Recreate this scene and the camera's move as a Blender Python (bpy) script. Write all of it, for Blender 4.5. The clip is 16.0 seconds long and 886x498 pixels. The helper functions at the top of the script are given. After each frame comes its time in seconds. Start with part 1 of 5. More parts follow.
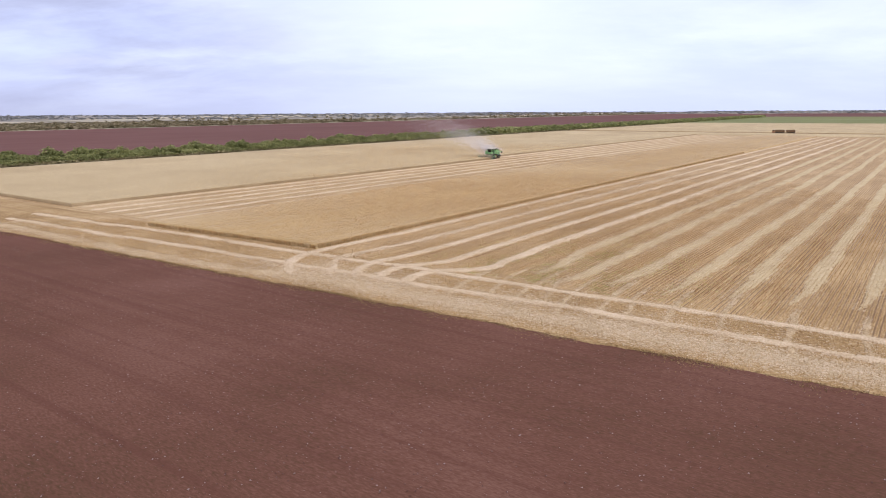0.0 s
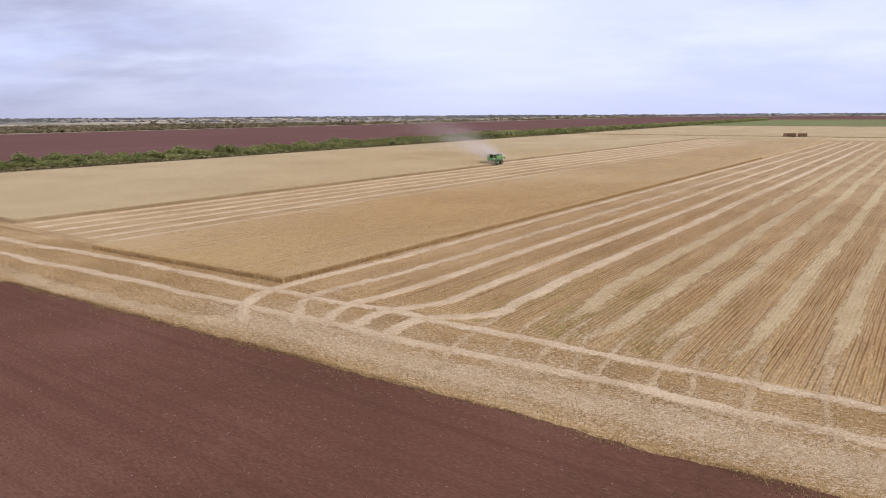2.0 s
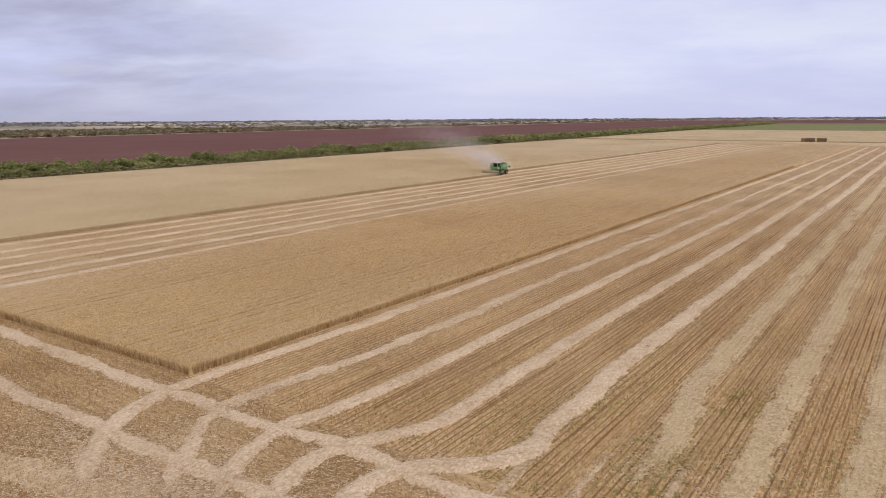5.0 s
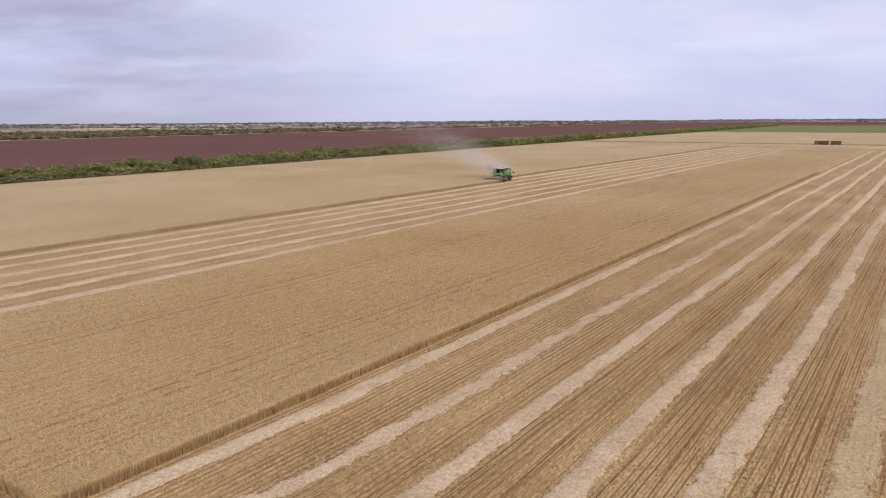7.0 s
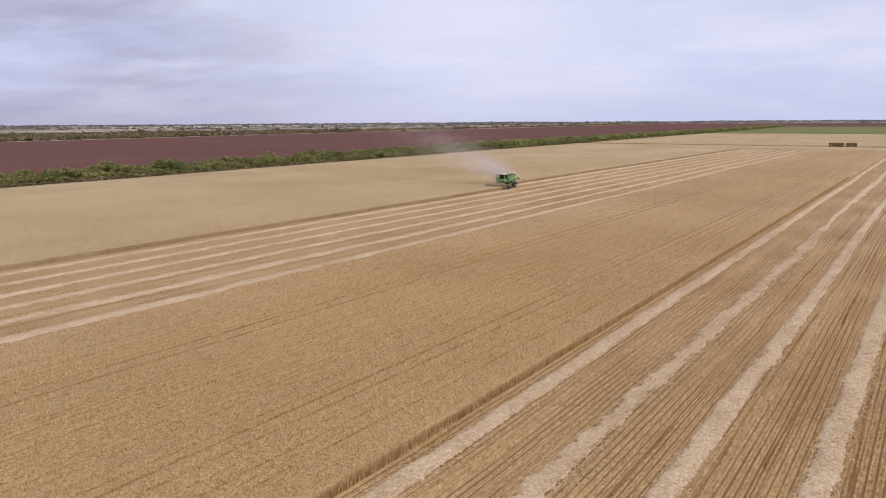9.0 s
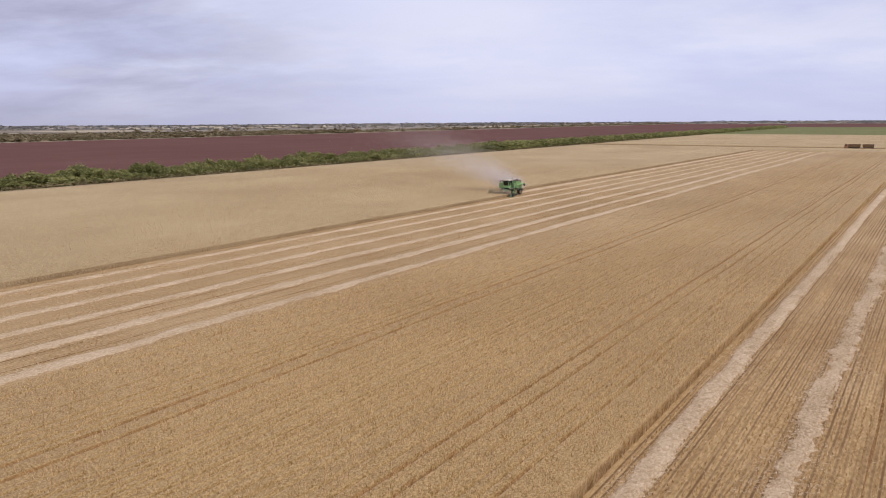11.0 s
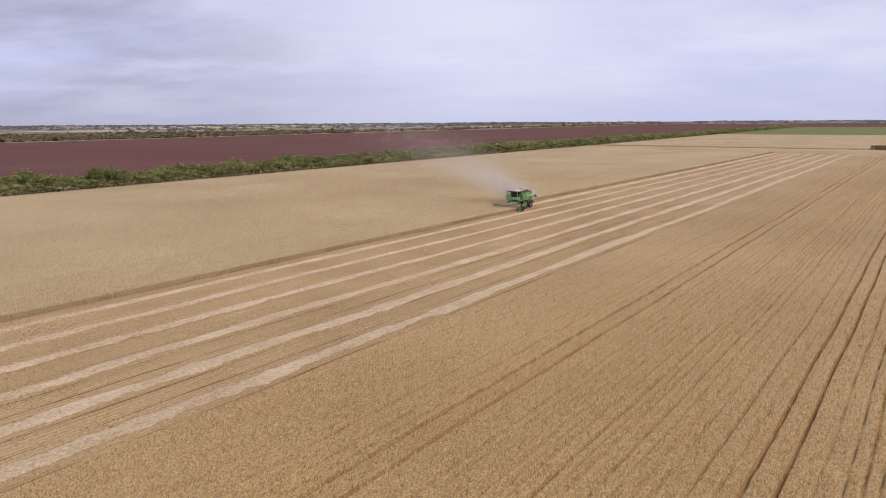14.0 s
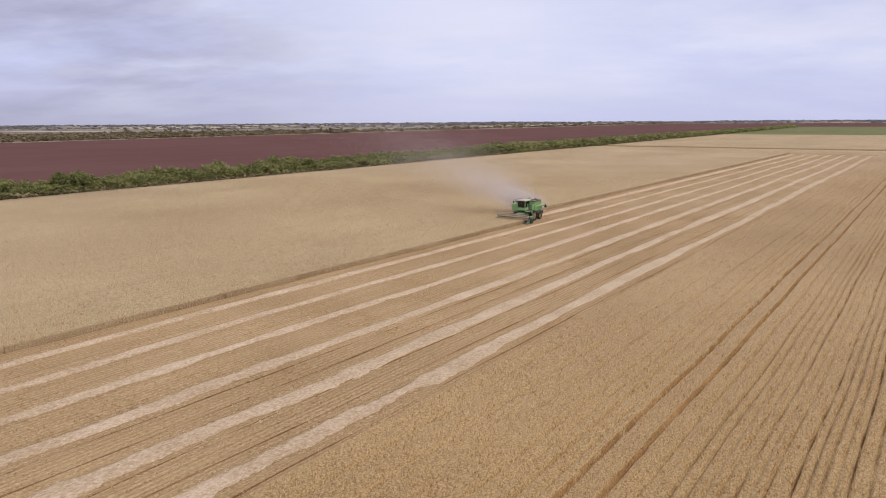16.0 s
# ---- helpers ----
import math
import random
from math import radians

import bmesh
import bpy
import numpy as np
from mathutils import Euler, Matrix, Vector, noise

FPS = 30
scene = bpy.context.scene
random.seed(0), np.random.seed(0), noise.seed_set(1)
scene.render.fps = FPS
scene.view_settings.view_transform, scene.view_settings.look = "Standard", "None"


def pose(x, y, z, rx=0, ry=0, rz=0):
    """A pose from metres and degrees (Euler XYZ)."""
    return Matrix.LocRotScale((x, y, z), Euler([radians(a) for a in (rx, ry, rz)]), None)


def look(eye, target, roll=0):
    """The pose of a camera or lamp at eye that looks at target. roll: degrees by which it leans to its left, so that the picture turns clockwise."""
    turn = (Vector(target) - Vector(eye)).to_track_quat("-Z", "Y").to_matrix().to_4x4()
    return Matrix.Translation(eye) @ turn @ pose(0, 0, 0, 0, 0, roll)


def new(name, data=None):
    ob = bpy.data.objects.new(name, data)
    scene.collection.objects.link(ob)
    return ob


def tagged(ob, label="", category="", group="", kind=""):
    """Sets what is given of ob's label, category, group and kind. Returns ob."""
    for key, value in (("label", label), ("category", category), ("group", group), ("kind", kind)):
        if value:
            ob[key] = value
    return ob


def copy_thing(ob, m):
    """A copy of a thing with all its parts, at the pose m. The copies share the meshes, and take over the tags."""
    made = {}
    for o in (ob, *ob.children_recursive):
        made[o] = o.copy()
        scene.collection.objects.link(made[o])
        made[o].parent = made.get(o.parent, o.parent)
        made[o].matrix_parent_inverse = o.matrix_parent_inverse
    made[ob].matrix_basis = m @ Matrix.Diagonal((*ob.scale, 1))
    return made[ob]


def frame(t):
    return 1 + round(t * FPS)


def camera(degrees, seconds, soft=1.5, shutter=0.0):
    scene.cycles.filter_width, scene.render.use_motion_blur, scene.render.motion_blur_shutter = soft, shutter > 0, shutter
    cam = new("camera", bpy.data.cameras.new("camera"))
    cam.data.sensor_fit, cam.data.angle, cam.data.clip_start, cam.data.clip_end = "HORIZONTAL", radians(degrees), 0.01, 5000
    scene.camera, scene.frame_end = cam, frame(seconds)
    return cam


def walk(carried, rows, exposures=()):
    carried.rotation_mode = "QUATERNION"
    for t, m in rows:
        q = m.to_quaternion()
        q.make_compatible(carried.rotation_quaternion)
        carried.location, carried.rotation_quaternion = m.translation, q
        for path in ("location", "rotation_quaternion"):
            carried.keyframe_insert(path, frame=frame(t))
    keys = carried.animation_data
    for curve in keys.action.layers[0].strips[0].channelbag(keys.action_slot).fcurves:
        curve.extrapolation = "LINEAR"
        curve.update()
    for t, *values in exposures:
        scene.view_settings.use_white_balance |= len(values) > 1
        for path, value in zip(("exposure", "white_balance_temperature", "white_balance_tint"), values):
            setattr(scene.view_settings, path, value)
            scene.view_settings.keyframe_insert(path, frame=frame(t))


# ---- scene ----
cam = camera(66.0, 16.0, soft=1.0)


def eye(x, y, z, yaw, pitch, roll):
    return pose(x, y, z, 90 + pitch, 0, yaw) @ pose(0, 0, 0, 0, 0, roll)


PATH = [
    (0.0, eye(1.573, -3.656, 16.470, 1.876, -11.457, -0.367)),
    (1.0, eye(1.547, 4.212, 16.465, 1.885, -11.342, -0.368)),
    (2.0, eye(1.521, 12.086, 16.461, 1.895, -11.226, -0.369)),
    (3.0, eye(1.494, 19.967, 16.457, 1.904, -11.114, -0.370)),
    (4.0, eye(1.468, 27.852, 16.453, 1.913, -11.009, -0.371)),
    (5.0, eye(1.442, 35.744, 16.449, 1.922, -10.915, -0.372)),
    (6.0, eye(1.415, 43.642, 16.445, 1.931, -10.832, -0.373)),
    (7.0, eye(1.389, 51.546, 16.440, 1.941, -10.763, -0.374)),
    (8.0, eye(1.363, 59.455, 16.436, 1.950, -10.709, -0.375)),
    (9.0, eye(1.336, 67.370, 16.432, 1.959, -10.670, -0.376)),
    (10.0, eye(1.310, 75.292, 16.428, 1.968, -10.644, -0.377)),
    (11.0, eye(1.284, 83.219, 16.424, 1.978, -10.632, -0.378)),
    (12.0, eye(1.257, 91.152, 16.419, 1.987, -10.631, -0.380)),
    (13.0, eye(1.231, 99.091, 16.415, 1.996, -10.638, -0.381)),
    (14.0, eye(1.205, 107.036, 16.411, 2.005, -10.651, -0.382)),
    (15.0, eye(1.178, 114.987, 16.407, 2.015, -10.664, -0.383)),
    (16.0, eye(1.152, 122.943, 16.403, 2.024, -10.675, -0.384)),
]
walk(cam, PATH, exposures=[(0.0, 0.38, 5980, 8), (0.8, 0.34, 6030, 8), (1.5, 0.25, 6100, 7.5), (2.5, 0.13, 6260, 7.5), (3.5, 0.05, 6360, 8), (5.0, -0.01, 6430, 9.5), (8.0, -0.02, 6430, 10.5), (12.0, -0.04, 6420, 10.5), (16.0, -0.05, 6400, 11)])

# ---- light ----
SUN_AZ, SUN_EL = radians(150), radians(55)
sun = new("sun", bpy.data.lights.new("sun", "SUN"))
sun.data.energy, sun.data.angle, sun.data.color = 1.7, radians(20), (1.0, 0.93, 0.82)
sun.matrix_world = look((math.sin(SUN_AZ) * math.cos(SUN_EL) * 50, math.cos(SUN_AZ) * math.cos(SUN_EL) * 50, math.sin(SUN_EL) * 50), (0, 0, 0))


def build_world():
    world = bpy.data.worlds.new("sky")
    scene.world = world
    world.use_nodes = True
    nt = world.node_tree
    N, L = nt.nodes, nt.links
    bg = N["Background"]
    bg.inputs["Strength"].default_value = 0.096
    sky = N.new("ShaderNodeTexSky")
    sky.sky_type, sky.sun_disc = "NISHITA", False
    sky.sun_elevation, sky.sun_rotation = SUN_EL, SUN_AZ
    co = N.new("ShaderNodeTexCoord")
    sep = N.new("ShaderNodeSeparateXYZ")
    L.new(co.outputs["Generated"], sep.inputs[0])
    up = N.new("ShaderNodeMath"); up.operation = "ADD"; up.inputs[1].default_value = 0.2
    L.new(sep.outputs["Z"], up.inputs[0])
    hi = N.new("ShaderNodeMath"); hi.operation = "MAXIMUM"; hi.inputs[1].default_value = 0.03
    L.new(up.outputs[0], hi.inputs[0])
    flat = []
    for axis in "XY":
        d = N.new("ShaderNodeMath"); d.operation = "DIVIDE"
        L.new(sep.outputs[axis], d.inputs[0]); L.new(hi.outputs[0], d.inputs[1])
        flat.append(d)
    plane = N.new("ShaderNodeCombineXYZ")
    L.new(flat[0].outputs[0], plane.inputs["X"]); L.new(flat[1].outputs[0], plane.inputs["Y"])

    def clouds(scale, detail, lo, hi_, shift, rough=0.6):
        mp = N.new("ShaderNodeMapping")
        mp.inputs["Location"].default_value = (shift, shift * 0.7, 0)
        mp.inputs["Scale"].default_value = (0.8, 1.1, 1)
        L.new(plane.outputs[0], mp.inputs["Vector"])
        n = N.new("ShaderNodeTexNoise")
        n.inputs["Scale"].default_value, n.inputs["Detail"].default_value, n.inputs["Roughness"].default_value = scale, detail, rough
        n.inputs["Distortion"].default_value = 0.15
        L.new(mp.outputs[0], n.inputs["Vector"])
        r = N.new("ShaderNodeMapRange"); r.interpolation_type = "SMOOTHSTEP"
        r.inputs["From Min"].default_value, r.inputs["From Max"].default_value = lo, hi_
        L.new(n.outputs["Fac"], r.inputs["Value"])
        return r.outputs[0]

    def mix(fac, a, b):
        m = N.new("ShaderNodeMix"); m.data_type = "RGBA"
        if isinstance(fac, float):
            m.inputs["Factor"].default_value = fac
        else:
            L.new(fac, m.inputs["Factor"])
        for sock, val in ((6, a), (7, b)):
            if isinstance(val, tuple):
                m.inputs[sock].default_value = (*val, 1)
            else:
                L.new(val, m.inputs[sock])
        return m.outputs[2]

    veil = mix(0.9, sky.outputs[0], (6.75, 7.0, 9.9))
    # the cloud is thicker and greyer towards the west
    west = N.new("ShaderNodeMapRange"); west.interpolation_type = "SMOOTHSTEP"
    west.inputs["From Min"].default_value, west.inputs["From Max"].default_value = 0.0, -0.5
    west.inputs["To Min"].default_value, west.inputs["To Max"].default_value = 0.15, 1.0
    L.new(sep.outputs["X"], west.inputs["Value"])

    def times(a, b):
        m = N.new("ShaderNodeMath"); m.operation = "MULTIPLY"
        L.new(a, m.inputs[0]); L.new(b, m.inputs[1])
        return m.outputs[0]

    white = mix(clouds(0.9, 8, 0.4, 0.75, 11.7), veil, (8.1, 8.3, 10.0))
    grey = mix(times(clouds(1.1, 6, 0.25, 0.75, 3.1), west.outputs[0]), white, (4.0, 4.0, 5.5))
    white = mix(times(clouds(2.2, 8, 0.5, 0.75, 7.3), west.outputs[0]), grey, (6.1, 6.1, 7.7))
    # thin bright veil high in the north
    side = N.new("ShaderNodeMath"); side.operation = "ABSOLUTE"
    L.new(sep.outputs["X"], side.inputs[0])
    veiled = N.new("ShaderNodeMapRange"); veiled.interpolation_type = "SMOOTHSTEP"
    veiled.inputs["From Min"].default_value, veiled.inputs["From Max"].default_value = 0.42, 0.0
    veiled.inputs["To Max"].default_value = 0.6
    L.new(side.outputs[0], veiled.inputs["Value"])
    white = mix(times(veiled.outputs[0], clouds(0.7, 6, 0.2, 0.6, 5.0)), white, (8.9, 9.0, 10.2))
    # milky air low over the land
    low = N.new("ShaderNodeMapRange")
    low.inputs["From Min"].default_value, low.inputs["From Max"].default_value = 0.0, 0.07
    low.inputs["To Min"].default_value, low.inputs["To Max"].default_value = 0.75, 0.0
    L.new(sep.outputs["Z"], low.inputs["Value"])
    out = mix(low.outputs[0], white, mix(west.outputs[0], (6.4, 6.6, 9.0), (4.6, 4.55, 6.0)))
    L.new(out, bg.inputs["Color"])


build_world()

# ---- plan of the fields ----
# B: the mown land, with its corner at B0 and its rows along B_ROW; A: the strip that the combine works on
B0, B_ROW, B_SIDE = Vector((-16.4, 77.3)), Vector((0.561, 0.828)).normalized(), Vector((0.828, -0.561)).normalized()
A0, A_ROW, A_SIDE = B0 + B_ROW * 131.2 - B_SIDE * 64.4, B_ROW, B_SIDE
ROW_TURN = math.atan2(B_ROW.y, B_ROW.x)


def at_b(u, v):
    return B0 + B_ROW * u + B_SIDE * v


def at_a(u, v):
    return A0 + A_ROW * u + A_SIDE * v


def to_b(p):
    d = Vector(p[:2]) - B0
    return d.dot(B_ROW), d.dot(B_SIDE)


A_EDGE_V, A_SOUTH_V, A_HEAD_V = 0.2, 30.8, -5.1
EDGE_V = -0.25     # side of the standing block towards the mown rows
FAR_U = 408.0
COMBINE_U = 11.5   # place of the cutter along the A edge


# ---- materials ----
def material(name, colours, big=0.05, fine=3.0, rough=0.9, bump=0.0, stretch=1.0, turn=None, metal=0.0, island=0.0, spec=0.04, weights=(0.5, 0.5), random_ob=0.0, lines=None, thin=0.0, drill=None, fuzz_haze=0.0):
    """Colours: dark, middle, light. Two noises (big, fine) lead through them; stretch lengthens the fine grain along turn."""
    m = bpy.data.materials.new(name)
    m.use_nodes = True
    nt = m.node_tree
    N, L = nt.nodes, nt.links
    b = N["Principled BSDF"]
    b.inputs["Roughness"].default_value, b.inputs["Metallic"].default_value = rough, metal
    b.inputs["Specular IOR Level"].default_value = spec
    if fuzz_haze:
        # pale awns and dust that show at a low angle; the sheen also stands in for haze
        b.inputs["Sheen Weight"].default_value, b.inputs["Sheen Roughness"].default_value = fuzz_haze, 0.45
        b.inputs["Sheen Tint"].default_value = (1.0, 0.9, 0.82, 1)
    co = N.new("ShaderNodeTexCoord")
    mp = N.new("ShaderNodeMapping")
    mp.vector_type = "TEXTURE"
    mp.inputs["Rotation"].default_value = (0, 0, ROW_TURN if turn is None else turn)
    mp.inputs["Scale"].default_value = (stretch, 1, 1)
    L.new(co.outputs["Object"], mp.inputs["Vector"])
    n1 = N.new("ShaderNodeTexNoise")
    n1.inputs["Scale"].default_value, n1.inputs["Detail"].default_value = big, 4
    L.new(co.outputs["Object"], n1.inputs["Vector"])
    n2 = N.new("ShaderNodeTexNoise")
    n2.inputs["Scale"].default_value, n2.inputs["Detail"].default_value, n2.inputs["Roughness"].default_value = fine, 6, 0.65
    L.new(mp.outputs[0], n2.inputs["Vector"])

    def scaled(sock, k):
        s = N.new("ShaderNodeMath"); s.operation = "MULTIPLY_ADD"
        L.new(sock, s.inputs[0]); s.inputs[1].default_value = k; s.inputs[2].default_value = -0.5 * k
        return s.outputs[0]

    def plus(a, c):
        s = N.new("ShaderNodeMath"); s.operation = "ADD"
        L.new(a, s.inputs[0])
        if isinstance(c, float):
            s.inputs[1].default_value = c
        else:
            L.new(c, s.inputs[1])
        return s.outputs[0]

    total = plus(scaled(n1.outputs["Fac"], 2 * weights[0]), scaled(n2.outputs["Fac"], 2 * weights[1]))
    if island:
        g = N.new("ShaderNodeNewGeometry")
        total = plus(total, scaled(g.outputs["Random Per Island"], island))
    if random_ob:
        o = N.new("ShaderNodeObjectInfo")
        total = plus(total, scaled(o.outputs["Random"], random_ob))
    total = plus(total, 0.5)
    r = N.new("ShaderNodeValToRGB")
    e = r.color_ramp.elements
    e[0].position, e[0].color = 0.22, (*colours[0], 1)
    e[1].position, e[1].color = 0.78, (*colours[-1], 1)
    if len(colours) == 3:
        e.new(0.5).color = (*colours[1], 1)
    L.new(total, r.inputs["Fac"])
    colour = r.outputs["Color"]
    if lines:
        # long thin lines along the grain: (scale, stretch, colour, from, to, strength)
        mq = N.new("ShaderNodeMapping")
        mq.vector_type = "TEXTURE"
        mq.inputs["Rotation"].default_value = (0, 0, ROW_TURN if turn is None else turn)
        mq.inputs["Scale"].default_value = (lines[1], 1, 1)
        L.new(co.outputs["Object"], mq.inputs["Vector"])
        n3 = N.new("ShaderNodeTexNoise")
        n3.inputs["Scale"].default_value, n3.inputs["Detail"].default_value = lines[0], 3
        L.new(mq.outputs[0], n3.inputs["Vector"])
        rr = N.new("ShaderNodeMapRange")
        rr.inputs["From Min"].default_value, rr.inputs["From Max"].default_value, rr.inputs["To Max"].default_value = lines[3], lines[4], lines[5]
        L.new(n3.outputs["Fac"], rr.inputs["Value"])
        mx = N.new("ShaderNodeMix"); mx.data_type = "RGBA"
        L.new(rr.outputs[0], mx.inputs["Factor"])
        L.new(colour, mx.inputs[6])
        mx.inputs[7].default_value = (*lines[2], 1)
        colour = mx.outputs[2]
    if drill:
        # drilled rows: (spacing, colour of soil and painted shade in the gaps, strength); the gaps come and go along
        # the field
        my = N.new("ShaderNodeMapping")
        my.vector_type = "TEXTURE"
        my.inputs["Rotation"].default_value = (0, 0, ROW_TURN if turn is None else turn)
        L.new(co.outputs["Object"], my.inputs["Vector"])
        wv = N.new("ShaderNodeTexWave")
        wv.bands_direction = "Y"
        wv.inputs["Scale"].default_value, wv.inputs["Distortion"].default_value = 0.31416 / drill[0], 0.6
        wv.inputs["Detail"].default_value, wv.inputs["Detail Scale"].default_value = 2, 0.35
        L.new(my.outputs[0], wv.inputs["Vector"])
        gap = N.new("ShaderNodeMapRange")
        gap.inputs["From Min"].default_value, gap.inputs["From Max"].default_value = 0.36, 0.04
        L.new(wv.outputs["Fac"], gap.inputs["Value"])
        mz = N.new("ShaderNodeMapping")
        mz.vector_type = "TEXTURE"
        mz.inputs["Rotation"].default_value = (0, 0, ROW_TURN if turn is None else turn)
        mz.inputs["Scale"].default_value = (14, 1, 1)
        L.new(co.outputs["Object"], mz.inputs["Vector"])
        come = N.new("ShaderNodeTexNoise")
        come.inputs["Scale"].default_value, come.inputs["Detail"].default_value = 0.7, 3
        L.new(mz.outputs[0], come.inputs["Vector"])
        amt = N.new("ShaderNodeMapRange")
        amt.inputs["From Min"].default_value, amt.inputs["From Max"].default_value, amt.inputs["To Max"].default_value = 0.32, 0.56, drill[2]
        L.new(come.outputs["Fac"], amt.inputs["Value"])
        both = N.new("ShaderNodeMath"); both.operation = "MULTIPLY"
        L.new(gap.outputs[0], both.inputs[0]); L.new(amt.outputs[0], both.inputs[1])
        md = N.new("ShaderNodeMix"); md.data_type = "RGBA"
        L.new(both.outputs[0], md.inputs["Factor"])
        L.new(colour, md.inputs[6])
        md.inputs[7].default_value = (*drill[1], 1)
        colour = md.outputs[2]
    L.new(colour, b.inputs["Base Color"])
    if thin:
        # stalks and leaves let some light through
        tr = N.new("ShaderNodeBsdfTranslucent")
        L.new(colour, tr.inputs["Color"])
        ms = N.new("ShaderNodeMixShader")
        ms.inputs[0].default_value = thin
        L.new(b.outputs[0], ms.inputs[1]); L.new(tr.outputs[0], ms.inputs[2])
        L.new(ms.outputs[0], N["Material Output"].inputs["Surface"])
    if bump:
        bp = N.new("ShaderNodeBump")
        bp.inputs["Strength"].default_value, bp.inputs["Distance"].default_value = 1.0, bump
        L.new(n2.outputs["Fac"], bp.inputs["Height"])
        L.new(bp.outputs[0], b.inputs["Normal"])
    return m


HEAD_TURN = math.atan2(-0.561, 0.828)
SOIL = material("soil", ((0.0882, 0.0447, 0.0242), (0.132, 0.0577, 0.0373), (0.175, 0.0856, 0.0585)), 0.06, 9.0, 0.95, 0.03, 3.0, HEAD_TURN, weights=(0.45, 0.6), lines=(1.1, 120, (0.1, 0.041, 0.027), 0.5, 0.7, 0.5))
CLOD = material("clods", ((0.1, 0.05, 0.037), (0.16, 0.09, 0.072), (0.31, 0.21, 0.18)), 0.06, 6, 0.95, island=0.9, weights=(0.1, 0.2))
FAR_SOIL = material("far_soil", ((0.121, 0.0552, 0.0435), (0.142, 0.0665, 0.0533), (0.162, 0.0799, 0.064)), 0.01, 0.08, 0.95, 0.0, 6.0, weights=(0.5, 0.4))
STUBBLE = material("stubble", ((0.288, 0.172, 0.0684), (0.437, 0.281, 0.122), (0.576, 0.395, 0.193)), 0.07, 7.0, 0.9, 0.03, 2.5, weights=(0.35, 0.8), lines=(6.0, 300, (0.2, 0.11, 0.045), 0.5, 0.66, 0.4), drill=(0.38, (0.13, 0.066, 0.026), 0.8), fuzz_haze=0.1)
STRIP_STUBBLE = material("strip_stubble", ((0.312, 0.203, 0.0896), (0.448, 0.302, 0.145), (0.584, 0.412, 0.216)), 0.07, 9.0, 0.9, 0.03, 2.0, weights=(0.3, 0.9), lines=(6.5, 300, (0.22, 0.13, 0.056), 0.5, 0.66, 0.35), drill=(0.38, (0.2, 0.113, 0.047), 0.42), fuzz_haze=0.05)
# darker copy of the wheat stems, with the cut face's shade in the colour
SHADED_STEMS = material("shaded_wheat_stems", ((0.29, 0.188, 0.0935), (0.414, 0.287, 0.154), (0.546, 0.403, 0.243)), 0.1, 1.0, 0.85, island=1.0, weights=(0.2, 0.2), thin=0.3)
# bare soil of wheel tracks; also paints the shade in the drill gaps
TRACK_SOIL_GAP_SHADE = material("track_soil_gap_shade", ((0.15, 0.073, 0.028), (0.23, 0.12, 0.049), (0.32, 0.18, 0.078)), 0.2, 4.0, 0.95, 0.02)
HEADLAND = material("headland_stubble", ((0.235, 0.14, 0.0586), (0.362, 0.232, 0.104), (0.489, 0.337, 0.172)), 0.12, 6.0, 0.9, 0.03, 2.0, HEAD_TURN, weights=(0.5, 0.9), lines=(2.4, 120, (0.22, 0.13, 0.055), 0.48, 0.66, 0.5))
STUBBLE_STALK = material("stubble_stalks", ((0.37, 0.22, 0.09), (0.55, 0.362, 0.163), (0.72, 0.51, 0.265)), 0.08, 1.0, 0.85, island=0.7, weights=(0.4, 0.2), thin=0.45)
WHEAT = material("wheat_crop", ((0.235, 0.142, 0.0504), (0.411, 0.267, 0.112), (0.569, 0.393, 0.18)), 0.03, 10.0, 0.85, 0.05, 1.2, weights=(0.2, 1.0), lines=(0.9, 300, (0.29, 0.182, 0.083), 0.52, 0.78, 0.25), fuzz_haze=0.18)
# greyer copy of the crop for the distant blocks: haze mixed into the colour
HAZY_WHEAT = material("hazy_wheat_crop", ((0.255, 0.17, 0.0749), (0.445, 0.321, 0.162), (0.616, 0.468, 0.258)), 0.03, 10.0, 0.85, 0.05, 1.2, weights=(0.2, 1.0), lines=(0.9, 300, (0.3, 0.195, 0.097), 0.52, 0.78, 0.25), fuzz_haze=0.07)
# brown stems of the sunken tracks, darkened to paint in their shade
SHADED_TRAM_SIDE = material("shaded_track_stems", ((0.224, 0.119, 0.0472), (0.341, 0.196, 0.0807), (0.47, 0.286, 0.124)), 0.2, 9.0, 0.9, 0.03, weights=(0.3, 0.9))
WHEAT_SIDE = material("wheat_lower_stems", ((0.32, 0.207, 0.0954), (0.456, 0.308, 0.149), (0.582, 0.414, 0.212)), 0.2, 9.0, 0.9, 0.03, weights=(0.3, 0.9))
# duller copy of the lower stems: shade of the face painted in
SHADED_SIDE = material("shaded_lower_stems", ((0.215, 0.142, 0.072), (0.32, 0.222, 0.118), (0.43, 0.31, 0.172)), 0.2, 9.0, 0.9, 0.03, weights=(0.3, 0.9))
WHEAT_EAR = material("wheat_ears", ((0.332, 0.185, 0.0685), (0.623, 0.408, 0.178), (0.904, 0.655, 0.344)), 0.05, 1.0, 0.8, island=1.2, weights=(0.3, 0.2), thin=0.4)
WHEAT_FACE = material("wheat_stems", ((0.461, 0.3, 0.135), (0.653, 0.465, 0.234), (0.806, 0.63, 0.359)), 0.1, 1.0, 0.85, island=1.0, weights=(0.2, 0.2), thin=0.5)
